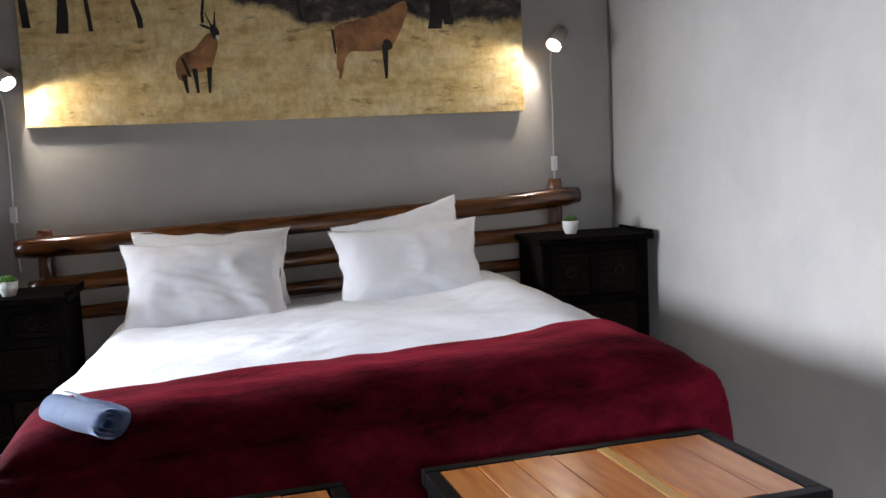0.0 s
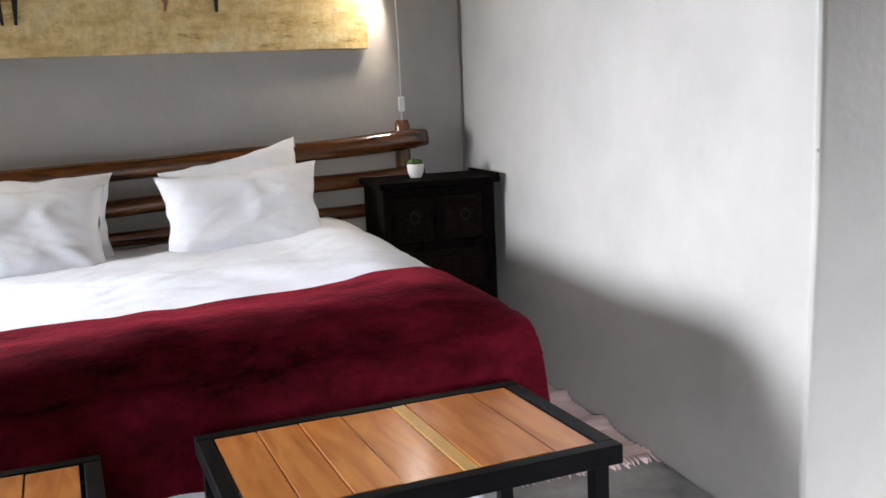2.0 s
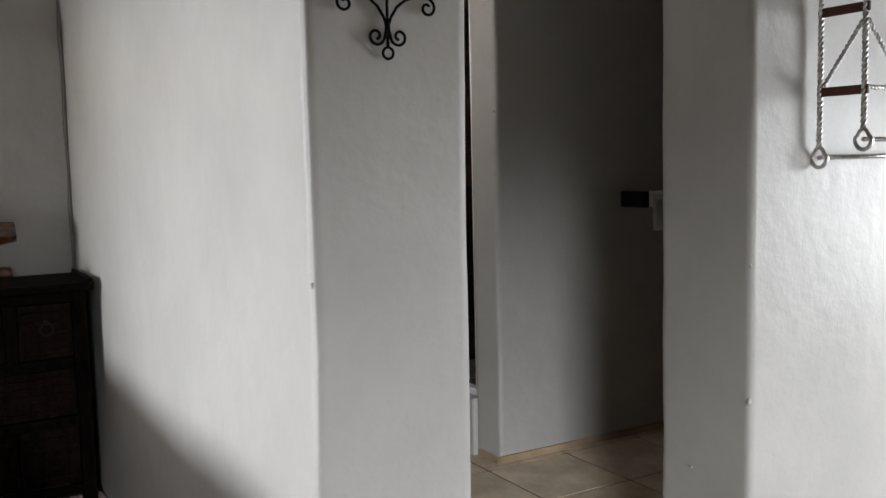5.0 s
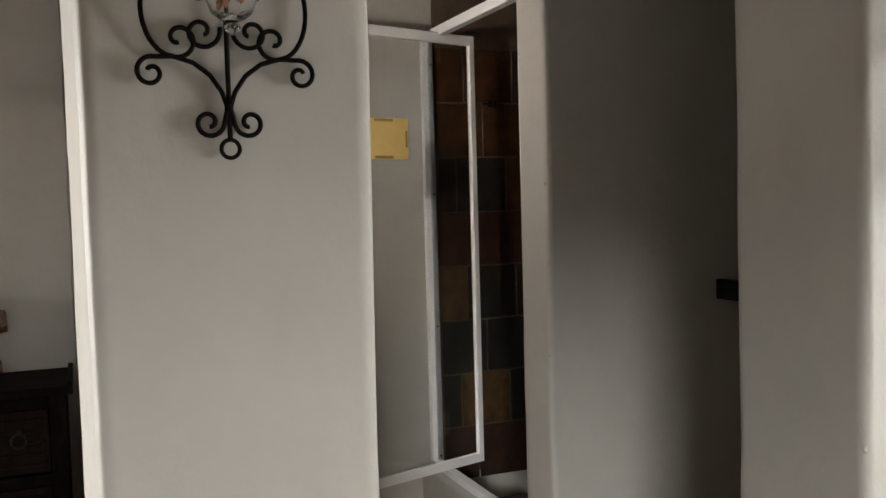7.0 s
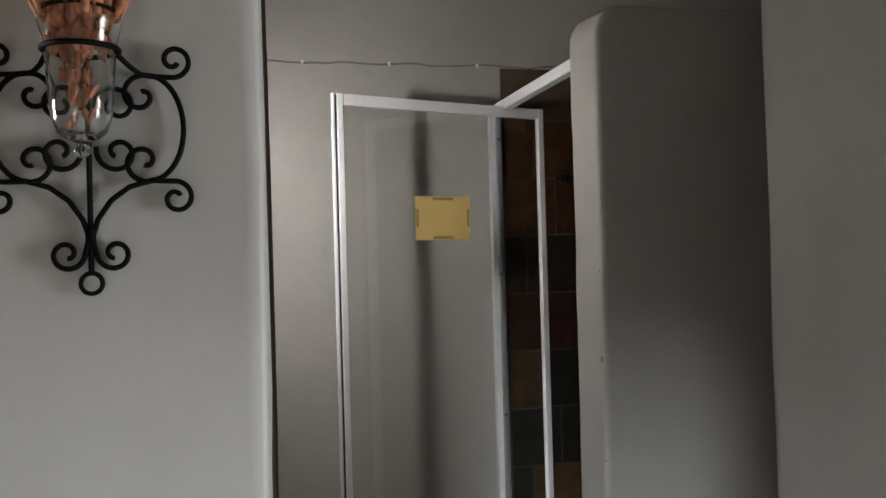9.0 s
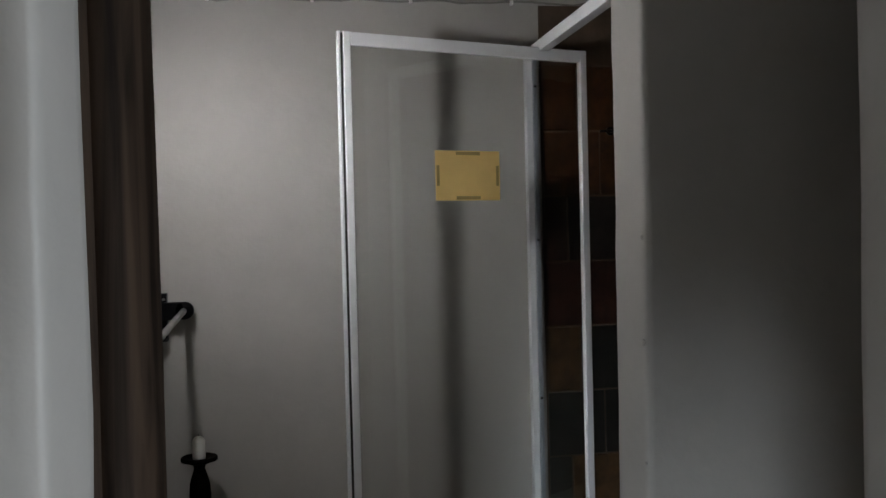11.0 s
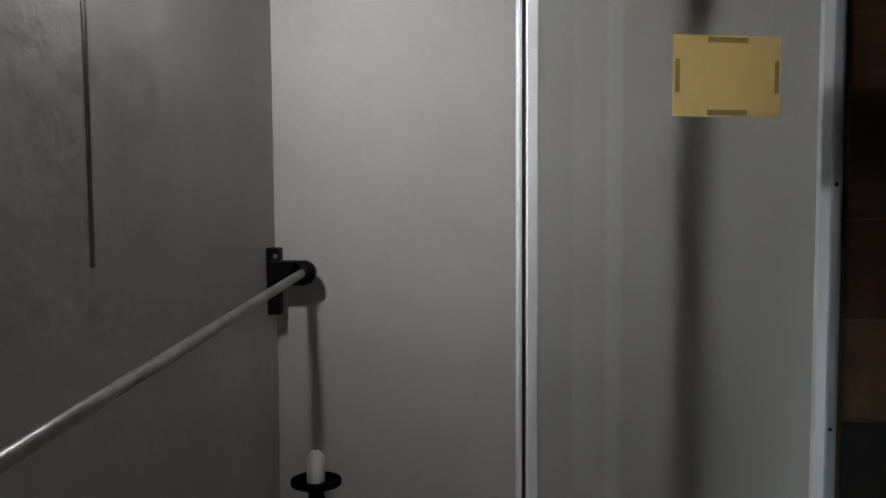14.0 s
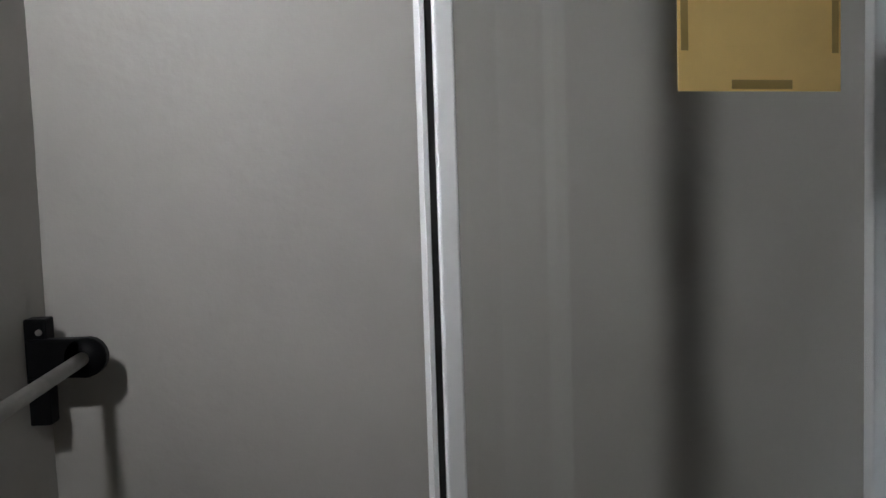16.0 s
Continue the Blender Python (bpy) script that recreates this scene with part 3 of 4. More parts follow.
log("top_rail", (0.15, 5.845, 0.882), (3.06, 5.845, 1.002), 0.052, LOG, 1.0, 40, -0.012)
log("middle_rail", (0.2, 5.85, 0.69), (3.04, 5.85, 0.82), 0.043, LOG, 5.0)
log("lower_rail", (0.2, 5.85, 0.54), (3.04, 5.85, 0.655), 0.036, LOG, 9.0)
for px_, zt in ((2.95, 1.10), (0.275, 0.97)):
    log("post", (px_, 5.915, FLOOR), (px_, 5.915, zt), 0.04, LOG_UP, px_)


# ---- bedside cabinets ----
def cabinet(x0, x1, label, zt=0.815):
    y0, y1 = 5.40, 5.80
    c = thing("bedside_cabinet", (x0 + x1) / 2, (y0 + y1) / 2, FLOOR, label, "bedside cabinet", "pair of bedside cabinets")
    o = c.matrix_world.translation
    X0, X1, Y0, Y1, H = x0 - o.x, x1 - o.x, y0 - o.y, y1 - o.y, zt - FLOOR
    part("top", box(X0 - 0.025, X1 + 0.025, Y0 - 0.03, Y1, H - 0.03, H, 0.006), BLACKWOOD, c)
    part("upstand", box(X1 + 0.008, X1 + 0.026, Y0 - 0.02, Y1, H, H + 0.016, 0.004), BLACKWOOD, c)
    for a, b in ((X0, X0 + 0.02), (X1 - 0.02, X1)):
        part("side_panel", box(a, b, Y0 + 0.02, Y1, 0.06, H - 0.03), BLACKWOOD, c)
    part("back_panel", box(X0 + 0.02, X1 - 0.02, Y1 - 0.015, Y1, 0.06, H - 0.03), BLACKWOOD, c)
    for fx in (X0, X1 - 0.05):
        for fy in (Y0, Y1 - 0.05):
            part("leg", box(fx - 0.002, fx + 0.052, fy - 0.002, fy + 0.05, 0, H - 0.03, 0.006), BLACKWOOD, c)
    for zr in (0.075, 0.36, 0.6, H - 0.075):
        part("rail", box(X0 + 0.045, X1 - 0.045, Y0 + 0.002, Y0 + 0.03, zr, zr + 0.04, 0.004), BLACKWOOD, c)
    part("mullion", box(-0.022, 0.022, Y0 + 0.001, Y0 + 0.03, 0.64, H - 0.075, 0.004), BLACKWOOD, c)

    def drawer(a, b, z0, z1, name, rings):
        d = part(name, box(a, b, Y0 + 0.014, Y0 + 0.034, z0, z1, 0.004), CARVED, c)
        n = 5
        for k in range(n):
            zz = z0 + 0.012 + (z1 - z0 - 0.024) * (k + 0.5) / n
            bm = tube([(a + 0.014 + (b - a - 0.028) * i / 12, Y0 + 0.012, zz + 0.003 * math.sin(i * 1.7 + k)) for i in range(13)], 0.0055, 6)
            part("carved_ridge", bm, CARVED, d, smooth=True)
        for cx in rings:
            cz = (z0 + z1) / 2 + 0.01
            part("pull_ring", tube([(cx + 0.024 * math.cos(k / 20 * 2 * math.pi), Y0 + 0.004, cz + 0.024 * math.sin(k / 20 * 2 * math.pi)) for k in range(20)], 0.0045, 6, closed=True), PULL, d, "dull iron ring pull", True)
            part("boss", box(cx - 0.008, cx + 0.008, Y0 + 0.001, Y0 + 0.016, cz + 0.02, cz + 0.036, 0.003), PULL, d)

    mid = 0
    drawer(X0 + 0.055, mid - 0.025, 0.645, H - 0.08, "drawer", ((X0 + mid) / 2 + 0.012,))
    drawer(mid + 0.025, X1 - 0.055, 0.645, H - 0.08, "drawer", ((X1 + mid) / 2 - 0.012,))
    drawer(X0 + 0.055, X1 - 0.055, 0.405, 0.595, "drawer", ())
    drawer(X0 + 0.055, mid - 0.004, 0.12, 0.355, "door", ())
    drawer(mid + 0.004, X1 - 0.055, 0.12, 0.355, "door", ())
    return c


cabinet(2.70, 3.265, "black carved wooden bedside cabinet against the side wall")
cabinet(-0.09, 0.44, "black carved wooden bedside cabinet in deep shade", 0.70)


def plant(x, y, z, label):
    p = thing("potted_succulent", x, y, z, label, "plant", "small potted succulents")
    prof = [(0.026, 0), (0.03, 0.004), (0.039, 0.03), (0.043, 0.066), (0.041, 0.069), (0.038, 0.066), (0.036, 0.055), (0.001, 0.054)]
    bm = lathe(prof, 24)
    for v in bm.verts:
        a = math.atan2(v.co.y, v.co.x)
        if v.co.length > 0.02 and v.co.z < 0.06:
            k = 1 + 0.03 * math.cos(a * 10 + v.co.z * 90)
            v.co.x *= k
            v.co.y *= k
    part("pot", bm, POT_M, p, smooth=True)
    part("soil", lathe([(0.034, 0.05), (0.03, 0.058), (0.002, 0.06)], 16), SOIL, p)
    rnd = random.Random(4)
    bm = bmesh.new()
    for i in range(60):
        a, e = i * 2.4, 0.15 + 1.35 * (i / 60)
        d = Vector((math.cos(a) * math.cos(e), math.sin(a) * math.cos(e), math.sin(e)))
        base = Vector((0, 0, 0.056)) + d * 0.008
        tip = base + d * (0.034 + 0.008 * rnd.random()) * (0.8 + 0.2 * math.cos(e))
        tube([base, base.lerp(tip, 0.5), base.lerp(tip, 0.85), tip], [0.003, 0.0065, 0.005, 0.0008], 6, bm)
    part("leaves", bm, LEAF, p, "bright green pointed leaves", True)


plant(2.925, 5.60, 0.815, "white ceramic pot with a small green succulent on the cabinet")
plant(0.19, 5.5, 0.70, "white ceramic pot with a small green succulent in shade")

# ---- canvas print ----
art = thing("canvas_print", 1.51, 5.94, 1.475, "wide canvas print of dry golden grassland with two russet shapes", "picture")
AX0, AX1, AH = -1.275, 1.285, 0.86
part("canvas", box(AX0, AX1, -0.018, 0.022, 0, AH, 0.003), SAVANNA, art)


def flat_shape(name, outline, y, material):
    bm = bmesh.new()
    a = [bm.verts.new((x, y, z)) for x, z in outline]
    f = bm.faces.new(a)
    r = bmesh.ops.extrude_face_region(bm, geom=[f])
    bmesh.ops.translate(bm, verts=[v for v in r["geom"] if isinstance(v, bmesh.types.BMVert)], vec=(0, 0.003, 0))
    return part(name, bm, material, art)


def blob(cx, cz, rx, rz, ang=0, n=22):
    c, s = math.cos(ang), math.sin(ang)
    return [(cx + rx * math.cos(k) * c - rz * math.sin(k) * s, cz + rx * math.cos(k) * s + rz * math.sin(k) * c) for k in [2 * math.pi * i / n for i in range(n)]]


def streak(x0, z0, x1, z1, w0, w1):
    return [(x0 - w0, z0), (x0 + w0, z0), (x1 + w1, z1), (x1 - w1, z1)]


P0 = -0.0205


def rounded(pts):
    """Corner-cut outline, kept inside the canvas."""
    for _ in range(2):
        pts = [(a[0] * (1 - f) + b[0] * f, a[1] * (1 - f) + b[1] * f) for a, b in zip(pts, pts[1:] + pts[:1]) for f in (0.25, 0.75)]
    return [(x, min(z, AH - 0.008)) for x, z in pts]


# animal looking back
flat_shape("printed_shape", rounded([(-0.54, 0.31), (-0.505, 0.35), (-0.45, 0.36), (-0.41, 0.41), (-0.375, 0.45), (-0.335, 0.44), (-0.325, 0.39), (-0.345, 0.33), (-0.365, 0.262), (-0.43, 0.25), (-0.475, 0.255), (-0.5, 0.205), (-0.535, 0.215), (-0.545, 0.27)]), P0, PRINT_BROWN)
for a in ((-0.505, 0.24, -0.492, 0.147), (-0.452, 0.27, -0.44, 0.147), (-0.378, 0.275, -0.383, 0.147)):
    flat_shape("printed_streak", streak(*a, 0.014, 0.006), P0 - 0.002, PRINT_DARK)
flat_shape("printed_streak", streak(-0.51, 0.325, -0.475, 0.23, 0.006, 0.009), P0 - 0.002, PRINT_DARK)
flat_shape("printed_shape", blob(-0.34, 0.45, 0.021, 0.04, 0.35), P0 - 0.002, PRINT_DARK)
flat_shape("printed_shape", blob(-0.326, 0.424, 0.011, 0.012), P0 - 0.003, POT_M)
flat_shape("printed_streak", streak(-0.352, 0.475, -0.385, 0.55, 0.006, 0.002), P0 - 0.002, PRINT_DARK)
flat_shape("printed_streak", streak(-0.34, 0.48, -0.335, 0.555, 0.006, 0.002), P0 - 0.002, PRINT_DARK)
flat_shape("printed_shape", blob(-0.385, 0.478, 0.03, 0.007, -0.4), P0 - 0.002, PRINT_DARK)
# animal in profile
flat_shape("printed_shape", rounded([(0.25, 0.44), (0.29, 0.485), (0.36, 0.495), (0.47, 0.52), (0.53, 0.54), (0.6, 0.585), (0.65, 0.6), (0.665, 0.56), (0.625, 0.46), (0.585, 0.385), (0.545, 0.345), (0.43, 0.335), (0.345, 0.345), (0.315, 0.3), (0.3, 0.24), (0.27, 0.24), (0.27, 0.3), (0.28, 0.36), (0.255, 0.39)]), P0, PRINT_BROWN)
flat_shape("printed_streak", streak(0.255, 0.455, 0.268, 0.33, 0.006, 0.005), P0 - 0.002, PRINT_DARK)
flat_shape("printed_shape", blob(0.545, 0.372, 0.022, 0.03, 0.6), P0 - 0.0015, PRINT_DARK)
flat_shape("printed_streak", streak(0.53, 0.37, 0.53, 0.195, 0.018, 0.007), P0 - 0.002, PRINT_DARK)
flat_shape("printed_streak", streak(0.297, 0.27, 0.285, 0.2, 0.012, 0.006), P0 - 0.002, PRINT_BROWN)
flat_shape("printed_shape", rounded([(0.645, 0.6), (0.69, 0.575), (0.715, 0.535), (0.7, 0.52), (0.665, 0.545)]), P0 - 0.002, PRINT_DARK)
for tx, w, lean in ((-1.235, 0.016, -0.03), (-1.07, 0.022, 0.02), (-0.94, 0.009, -0.03), (-0.70, 0.011, -0.07), (-0.4, 0.006, 0.04), (0.1, 0.007, -0.05), (0.80, 0.03, 0.05), (0.88, 0.022, -0.06)):
    base = 0.5 - w * 2.2 + 0.02 * math.sin(tx * 9)
    left, right = [], []
    for k in range(9):
        f = k / 8
        cx_ = tx + lean * f + 0.012 * noise.noise(Vector((tx * 9, f * 4, 0)))
        ww = w * (1.25 - 0.5 * f) * (1 + 0.25 * noise.noise(Vector((tx * 5, f * 7, 3))))
        zz = base + (AH - 0.006 - base) * f
        left.append((cx_ - ww, zz)), right.append((cx_ + ww, zz))
    flat_shape("printed_trunk", left + right[::-1], P0 - 0.001, PRINT_DARK)


# ---- bedside wall spots ----
def wall_spot(x, z, aim, label, watts):
    s = thing("wall_spot_lamp", x, YH, z, label, "wall lamp", "bedside wall lamps")
    part("wall_plate", bar((0.05, -0.002, 0.03), (0.05, -0.022, 0.03), 0.032, 18), LAMP_BODY, s, smooth=True)
    part("arm", tube([(0.05, -0.02, 0.03), (0.045, -0.06, 0.028), (0.02, -0.085, 0.015)], 0.007, 8), LAMP_BODY, s, smooth=True)
    d = Vector((aim[0] * 0.75, -0.5, aim[2])).normalized()
    c = Vector((0.02, -0.085, 0.012))
    bm = bmesh.new()
    tube([c - d * 0.085, c - d * 0.08, c - d * 0.005, c + d * 0.005, c + d * 0.06], [0.026, 0.031, 0.033, 0.04, 0.046], 20, bm, caps=False)
    bmesh.ops.solidify(bm, geom=bm.faces[:], thickness=0.002)
    part("shade", bm, LAMP_BODY, s, "grey metal spot head", True)
    part("lamp_back", tube([c - d * 0.085, c - d * 0.082], [0.0255, 0.0255], 18), LAMP_BODY, s, smooth=True)
    part("bulb", tube([c + d * 0.04, c + d * 0.054, c + d * 0.059], [0.038, 0.041, 0.026], 18), BULB, s, smooth=True)
    cord = [(-0.005, -0.05, -0.03), (0.0, -0.012, -0.12), (0.006, -0.008, -0.35), (0.003, -0.01, -0.62)]
    part("cord", tube(cord, 0.0045, 8), WHITE_PLASTIC, s, smooth=True)
    part("inline_switch", box(-0.013, 0.02, -0.03, -0.004, -0.70, -0.62, 0.006), WHITE_PLASTIC, s)
    part("cord_tail", tube([(0.003, -0.012, -0.695), (0.003, -0.012, -0.84), (0.01, -0.01, -0.95)], 0.0045, 8), WHITE_PLASTIC, s, smooth=True)
    e = Vector((x, YH, z)) + c + d * 0.075
    spot_lamp("bedside_bulb", e, e + Vector(aim), watts, 120, WARM)


wall_spot(2.96, 1.84, (-0.75, -0.12, -0.65), "lit grey wall spot with white cord beside the canvas", 21)
wall_spot(0.13, 1.71, (0.75, -0.12, -0.65), "lit grey wall spot with white cord in the shaded corner", 21)
bm = tube([(3.303 + 0.003 * math.sin(i * 1.3), 5.956, 0.80 + 1.92 * i / 24) for i in range(25)], 0.0032, 7)
part("corner_cable", bm, CABLE_M, None, "thin grey cable clipped down the room corner", True, "cable")


# ---- coffee tables at the bed foot ----
def low_table(x0, x1, y0, y1, zt, label):
    t = thing("low_table", (x0 + x1) / 2, (y0 + y1) / 2, FLOOR, label, "coffee table", "coffee tables at the bed foot")
    W, D, H, s = (x1 - x0) / 2, (y1 - y0) / 2, zt - FLOOR, 0.036
    for a in (-D, D - s):
        part("frame_rail", box(-W, W, a, a + s, H - 0.045, H, 0.003), BLACKMETAL, t)
    for a in (-W, W - s):
        part("frame_rail", box(a, a + s, -D + s + 0.001, D - s - 0.001, H - 0.045, H - 0.0005, 0.003), BLACKMETAL, t)
    for fx in (-W + 0.012, W - s - 0.03):
        for fy in (-D + 0.01, D - s - 0.01):
            part("leg", box(fx, fx + s, fy, fy + s, 0, H - 0.046, 0.003), BLACKMETAL, t)
    widths = (0.108, 0.108, 0.113, 0.142, 0.04, 0.19, 0.11)
    for level in (H - 0.018, 0.16):
        k = (2 * W - 2 * s - 0.012) / sum(widths)
        x = -W + s + 0.004
        for i, w in enumerate(widths):
            y0_, y1_ = -D + s + 0.003, D - s - 0.003
            part("plank", box(x + 0.001, x + w * k - 0.0015, y0_, y1_, level, level + 0.016 + 0.001 * ((i * 7) % 3 - 1), 0.0015, 1), SAPWOOD if i == 4 else PLANK, t)
            x += w * k
        part("plank_batten", box(-W + s, W - s, -0.02, 0.02, level - 0.022, level - 0.001), BLACKMETAL, t)
    for a in (-D + 0.012, D - s - 0.008):
        part("shelf_rail", box(-W + 0.048, W - 0.066, a, a + 0.03, 0.125, 0.158, 0.003), BLACKMETAL, t)
    t.matrix_world = Matrix.Translation((x1, y0, 0)) @ pose(0, 0, 0, 0, 0, 5.0) @ Matrix.Translation((-x1, -y0, 0)) @ t.matrix_world
    return t


low_table(1.735, 2.58, 2.856, 3.386, 0.45, "low table with orange wooden planks in a black metal frame")
low_table(0.62, 1.53, 2.755, 3.285, 0.45, "low table with pale orange planks in a black metal frame")

# ---- rag rug ----
rug = thing("rag_rug", 2.97, 4.76, FLOOR, "crumpled pink and white woven rag rug with fringe", "rug")


def rug_mesh():
    bm = bmesh.new()
    nx, ny = 24, 190
    g = []
    for j in range(ny + 1):
        y = -0.76 + 1.54 * j / ny
        row = []
        for i in range(nx + 1):
            x = -0.36 + 0.70 * i / nx
            rib = 0.006 * math.sin(y * 2 * math.pi / 0.034 + 0.6 * math.sin(x * 6))
            wave = 0.012 * max(0, noise.noise(Vector((x * 2.5, y * 6, 1)))) + 0.032 * math.exp(-((y + 0.14 - 0.25 * x) / 0.04) ** 2) + 0.03 * math.exp(-((y + 0.52 - 0.35 * x) / 0.05) ** 2) * max(0.0, min(1.0, (x - 0.08) / 0.2))
            row.append(bm.verts.new((x + 0.02 * noise.noise(Vector((0, y * 6, i / nx))), y + 0.025 * noise.noise(Vector((x * 5, 0, 2))), 0.012 + rib + wave)))
        g.append(row)
    for a, b in zip(g, g[1:]):
        for k in range(nx):
            bm.faces.new((a[k], a[k + 1], b[k + 1], b[k]))
    bmesh.ops.solidify(bm, geom=bm.faces[:], thickness=0.006)
    return bm


part("weave", rug_mesh(), RUG_M, rug, smooth=True)
rr = random.Random(8)
for y_, s_ in ((-0.77, -1), (0.79, 1)):
    bm = bmesh.new()
    for i in range(70):
        x = -0.355 + 0.69 * i / 69
        l_ = 0.03 + 0.035 * rr.random()
        dx = 0.03 * (rr.random() - 0.5)
        tube([(x, y_ - s_ * 0.02, 0.014), (x + dx * 0.4, y_ + s_ * l_ * 0.5, 0.010), (x + dx, y_ + s_ * l_, 0.005)], [0.004, 0.004, 0.0025], 5, bm)
    tagged(part("fringe", bm, RUG_M, rug, "white knotted fringe", True), kind="stuff")

# ---- iron candle sconce ----
sconce = thing("wall_sconce", 3.513, YA - 0.006, 1.49, "black wrought-iron scroll sconce holding a glass cup", "sconce")


def spiral(cx, cz, r0, r1, a0, turns, n=26):
    return [(cx + (r0 + (r1 - r0) * i / n) * math.cos(a0 + turns * 2 * math.pi * i / n), -0.006, cz + (r0 + (r1 - r0) * i / n) * math.sin(a0 + turns * 2 * math.pi * i / n)) for i in range(n + 1)]


def scroll(points):
    for m in (1, -1):
        part("scroll", tube([(m * x, y, z) for x, y, z in points], 0.0031, 8), IRON, sconce, smooth=True)


part("ring", tube([(0.0115 * math.cos(k / 18 * 2 * math.pi), -0.006, -0.003 + 0.0115 * math.sin(k / 18 * 2 * math.pi)) for k in range(18)], 0.0028, 8, closed=True), IRON, sconce, smooth=True)
part("stem", tube([(0, -0.006, 0.009), (0, -0.006, 0.15), (0, -0.006, 0.26)], 0.0032, 8), IRON, sconce, smooth=True)
Y_ = -0.006
scroll([(0.001, Y_, 0.058), (0.003, Y_, 0.042)] + spiral(0.0255, 0.030, 0.0190, 0.005, math.radians(190), 1.2))
scroll([(0.001, Y_, 0.046), (0.008, Y_, 0.068), (0.022, Y_, 0.089), (0.042, Y_, 0.104), (0.066, Y_, 0.111)] + spiral(0.0925, 0.091, 0.0200, 0.005, math.radians(105), -1.2))
scroll([(0.064 + 0.038 * math.sin(a), Y_, 0.1705 - 0.0595 * math.cos(a)) for a in [k / 18 * math.pi for k in range(19)]])
scroll(spiral(0.0587, 0.133, 0.0235, 0.004, math.radians(-75), -1.05))
scroll(spiral(0.0570, 0.207, 0.0235, 0.004, math.radians(75), 1.05))
scroll(spiral(0.0305, 0.143, 0.0235, 0.005, math.radians(165), 1.2))
scroll(spiral(0.0305, 0.195, 0.0235, 0.005, math.radians(195), -1.2))
scroll([(0.036, -0.045, 0.244), (0.046, -0.02, 0.237), (0.056, -0.008, 0.231), (0.066, Y_, 0.229)] + spiral(0.0925, 0.2475, 0.0200, 0.005, math.radians(-105), 1.2))
part("collar", bar((0, Y_, 0.044), (0, Y_, 0.060), 0.0058, 10), IRON, sconce, smooth=True)
part("cup_ring", tube([(0.0388 * math.cos(k / 26 * 2 * math.pi), -0.055 + 0.0388 * math.sin(k / 26 * 2 * math.pi), 0.246) for k in range(26)], 0.0032, 8, closed=True), IRON, sconce, smooth=True)
part("hook_arm", tube([(0, -0.006, 0.258), (0, -0.014, 0.249), (0, -0.017, 0.246)], 0.0032, 8), IRON, sconce, smooth=True)
cup = thing("glass_cup", 3.513, YA - 0.061, 1.635, "clear glass votive cup with dried petals spilling over its rim", "glass cup")
bm = lathe([(0.003, -0.014), (0.009, -0.009), (0.0095, -0.004), (0.005, 0.001), (0.014, 0.004), (0.025, 0.012), (0.0305, 0.026), (0.033, 0.05), (0.036, 0.095), (0.0385, 0.112), (0.043, 0.128), (0.0445, 0.142), (0.043, 0.142), (0.0413, 0.129), (0.037, 0.113), (0.0343, 0.095), (0.0312, 0.05), (0.0285, 0.028), (0.023, 0.015), (0.012, 0.008), (0.001, 0.007)], 32)
g_ = part("cup", bm, JAR_GLASS, cup, smooth=True)
bm = bmesh.new()
rr = random.Random(3)
for i in range(34):        # a few petals lie loose in the lower half
    a, r, zz = rr.random() * 6.28, 0.020 * math.sqrt(rr.random()), 0.022 + 0.075 * rr.random()
    c = Vector((r * math.cos(a), r * math.sin(a), zz))
    d = Vector((rr.random() - 0.5, rr.random() - 0.5, 0.5 + rr.random())).normalized()
    tube([c - d * 0.009, c, c + d * 0.010], [0.0015, 0.0042, 0.001], 5, bm)
for i in range(120):       # packed tight under the rim
    a, r, zz = rr.random() * 6.28, 0.034 * math.sqrt(rr.random()), 0.098 + 0.04 * rr.random()
    c = Vector((r * math.cos(a), r * math.sin(a), zz))
    d = Vector((rr.random() - 0.5, rr.random() - 0.5, 0.7 + rr.random())).normalized()
    tube([c - d * 0.008, c, c + d * 0.009], [0.002, 0.006, 0.001], 5, bm)
for i in range(90):        # long curled petals above it
    a, r = rr.random() * 6.28, 0.040 * math.sqrt(rr.random())
    c = Vector((r * math.cos(a), r * math.sin(a), 0.132))
    k = 0.2 + 0.35 * rr.random()
    tube([c, c + Vector((c.x * k * 0.5, c.y * k * 0.5, 0.022)), c + Vector((c.x * k, c.y * k, 0.04 + 0.02 * rr.random()))], [0.0042, 0.005, 0.0012], 5, bm)
tagged(part("dried_petals", bm, POTPOURRI, cup, "rust-red dried petals", True), kind="stuff")

# ---- twisted steel towel rack ----
rack = thing("towel_rack", 4.76, 3.12, 1.24, "twisted steel wall rack with dark red straps", "towel rack")


def twisted(a, b, r=0.0075, pitch=0.028):
    a, b = Vector(a), Vector(b)
    n = max(8, int((b - a).length / 0.005))
    t = (b - a).normalized()
    u = t.orthogonal().normalized()
    w = t.cross(u)
    bm = bmesh.new()
    for ph in (0, math.pi):
        tube([a.lerp(b, i / n) + (u * math.cos(ph + i * (b - a).length / n / pitch * 2 * math.pi) + w * math.sin(ph + i * (b - a).length / n / pitch * 2 * math.pi)) * r * 0.55 for i in range(n + 1)], r * 0.62, 6, bm)
    return bm


def loop_end(c, r=0.026):
    return tube([c + Vector((0, r * 0.9 * math.sin(k) * (1 if math.cos(k) < 0.3 else 0.72), r * math.cos(k) - r)) for k in [i / 22 * 2 * math.pi for i in range(22)]], 0.0055, 8, closed=True)


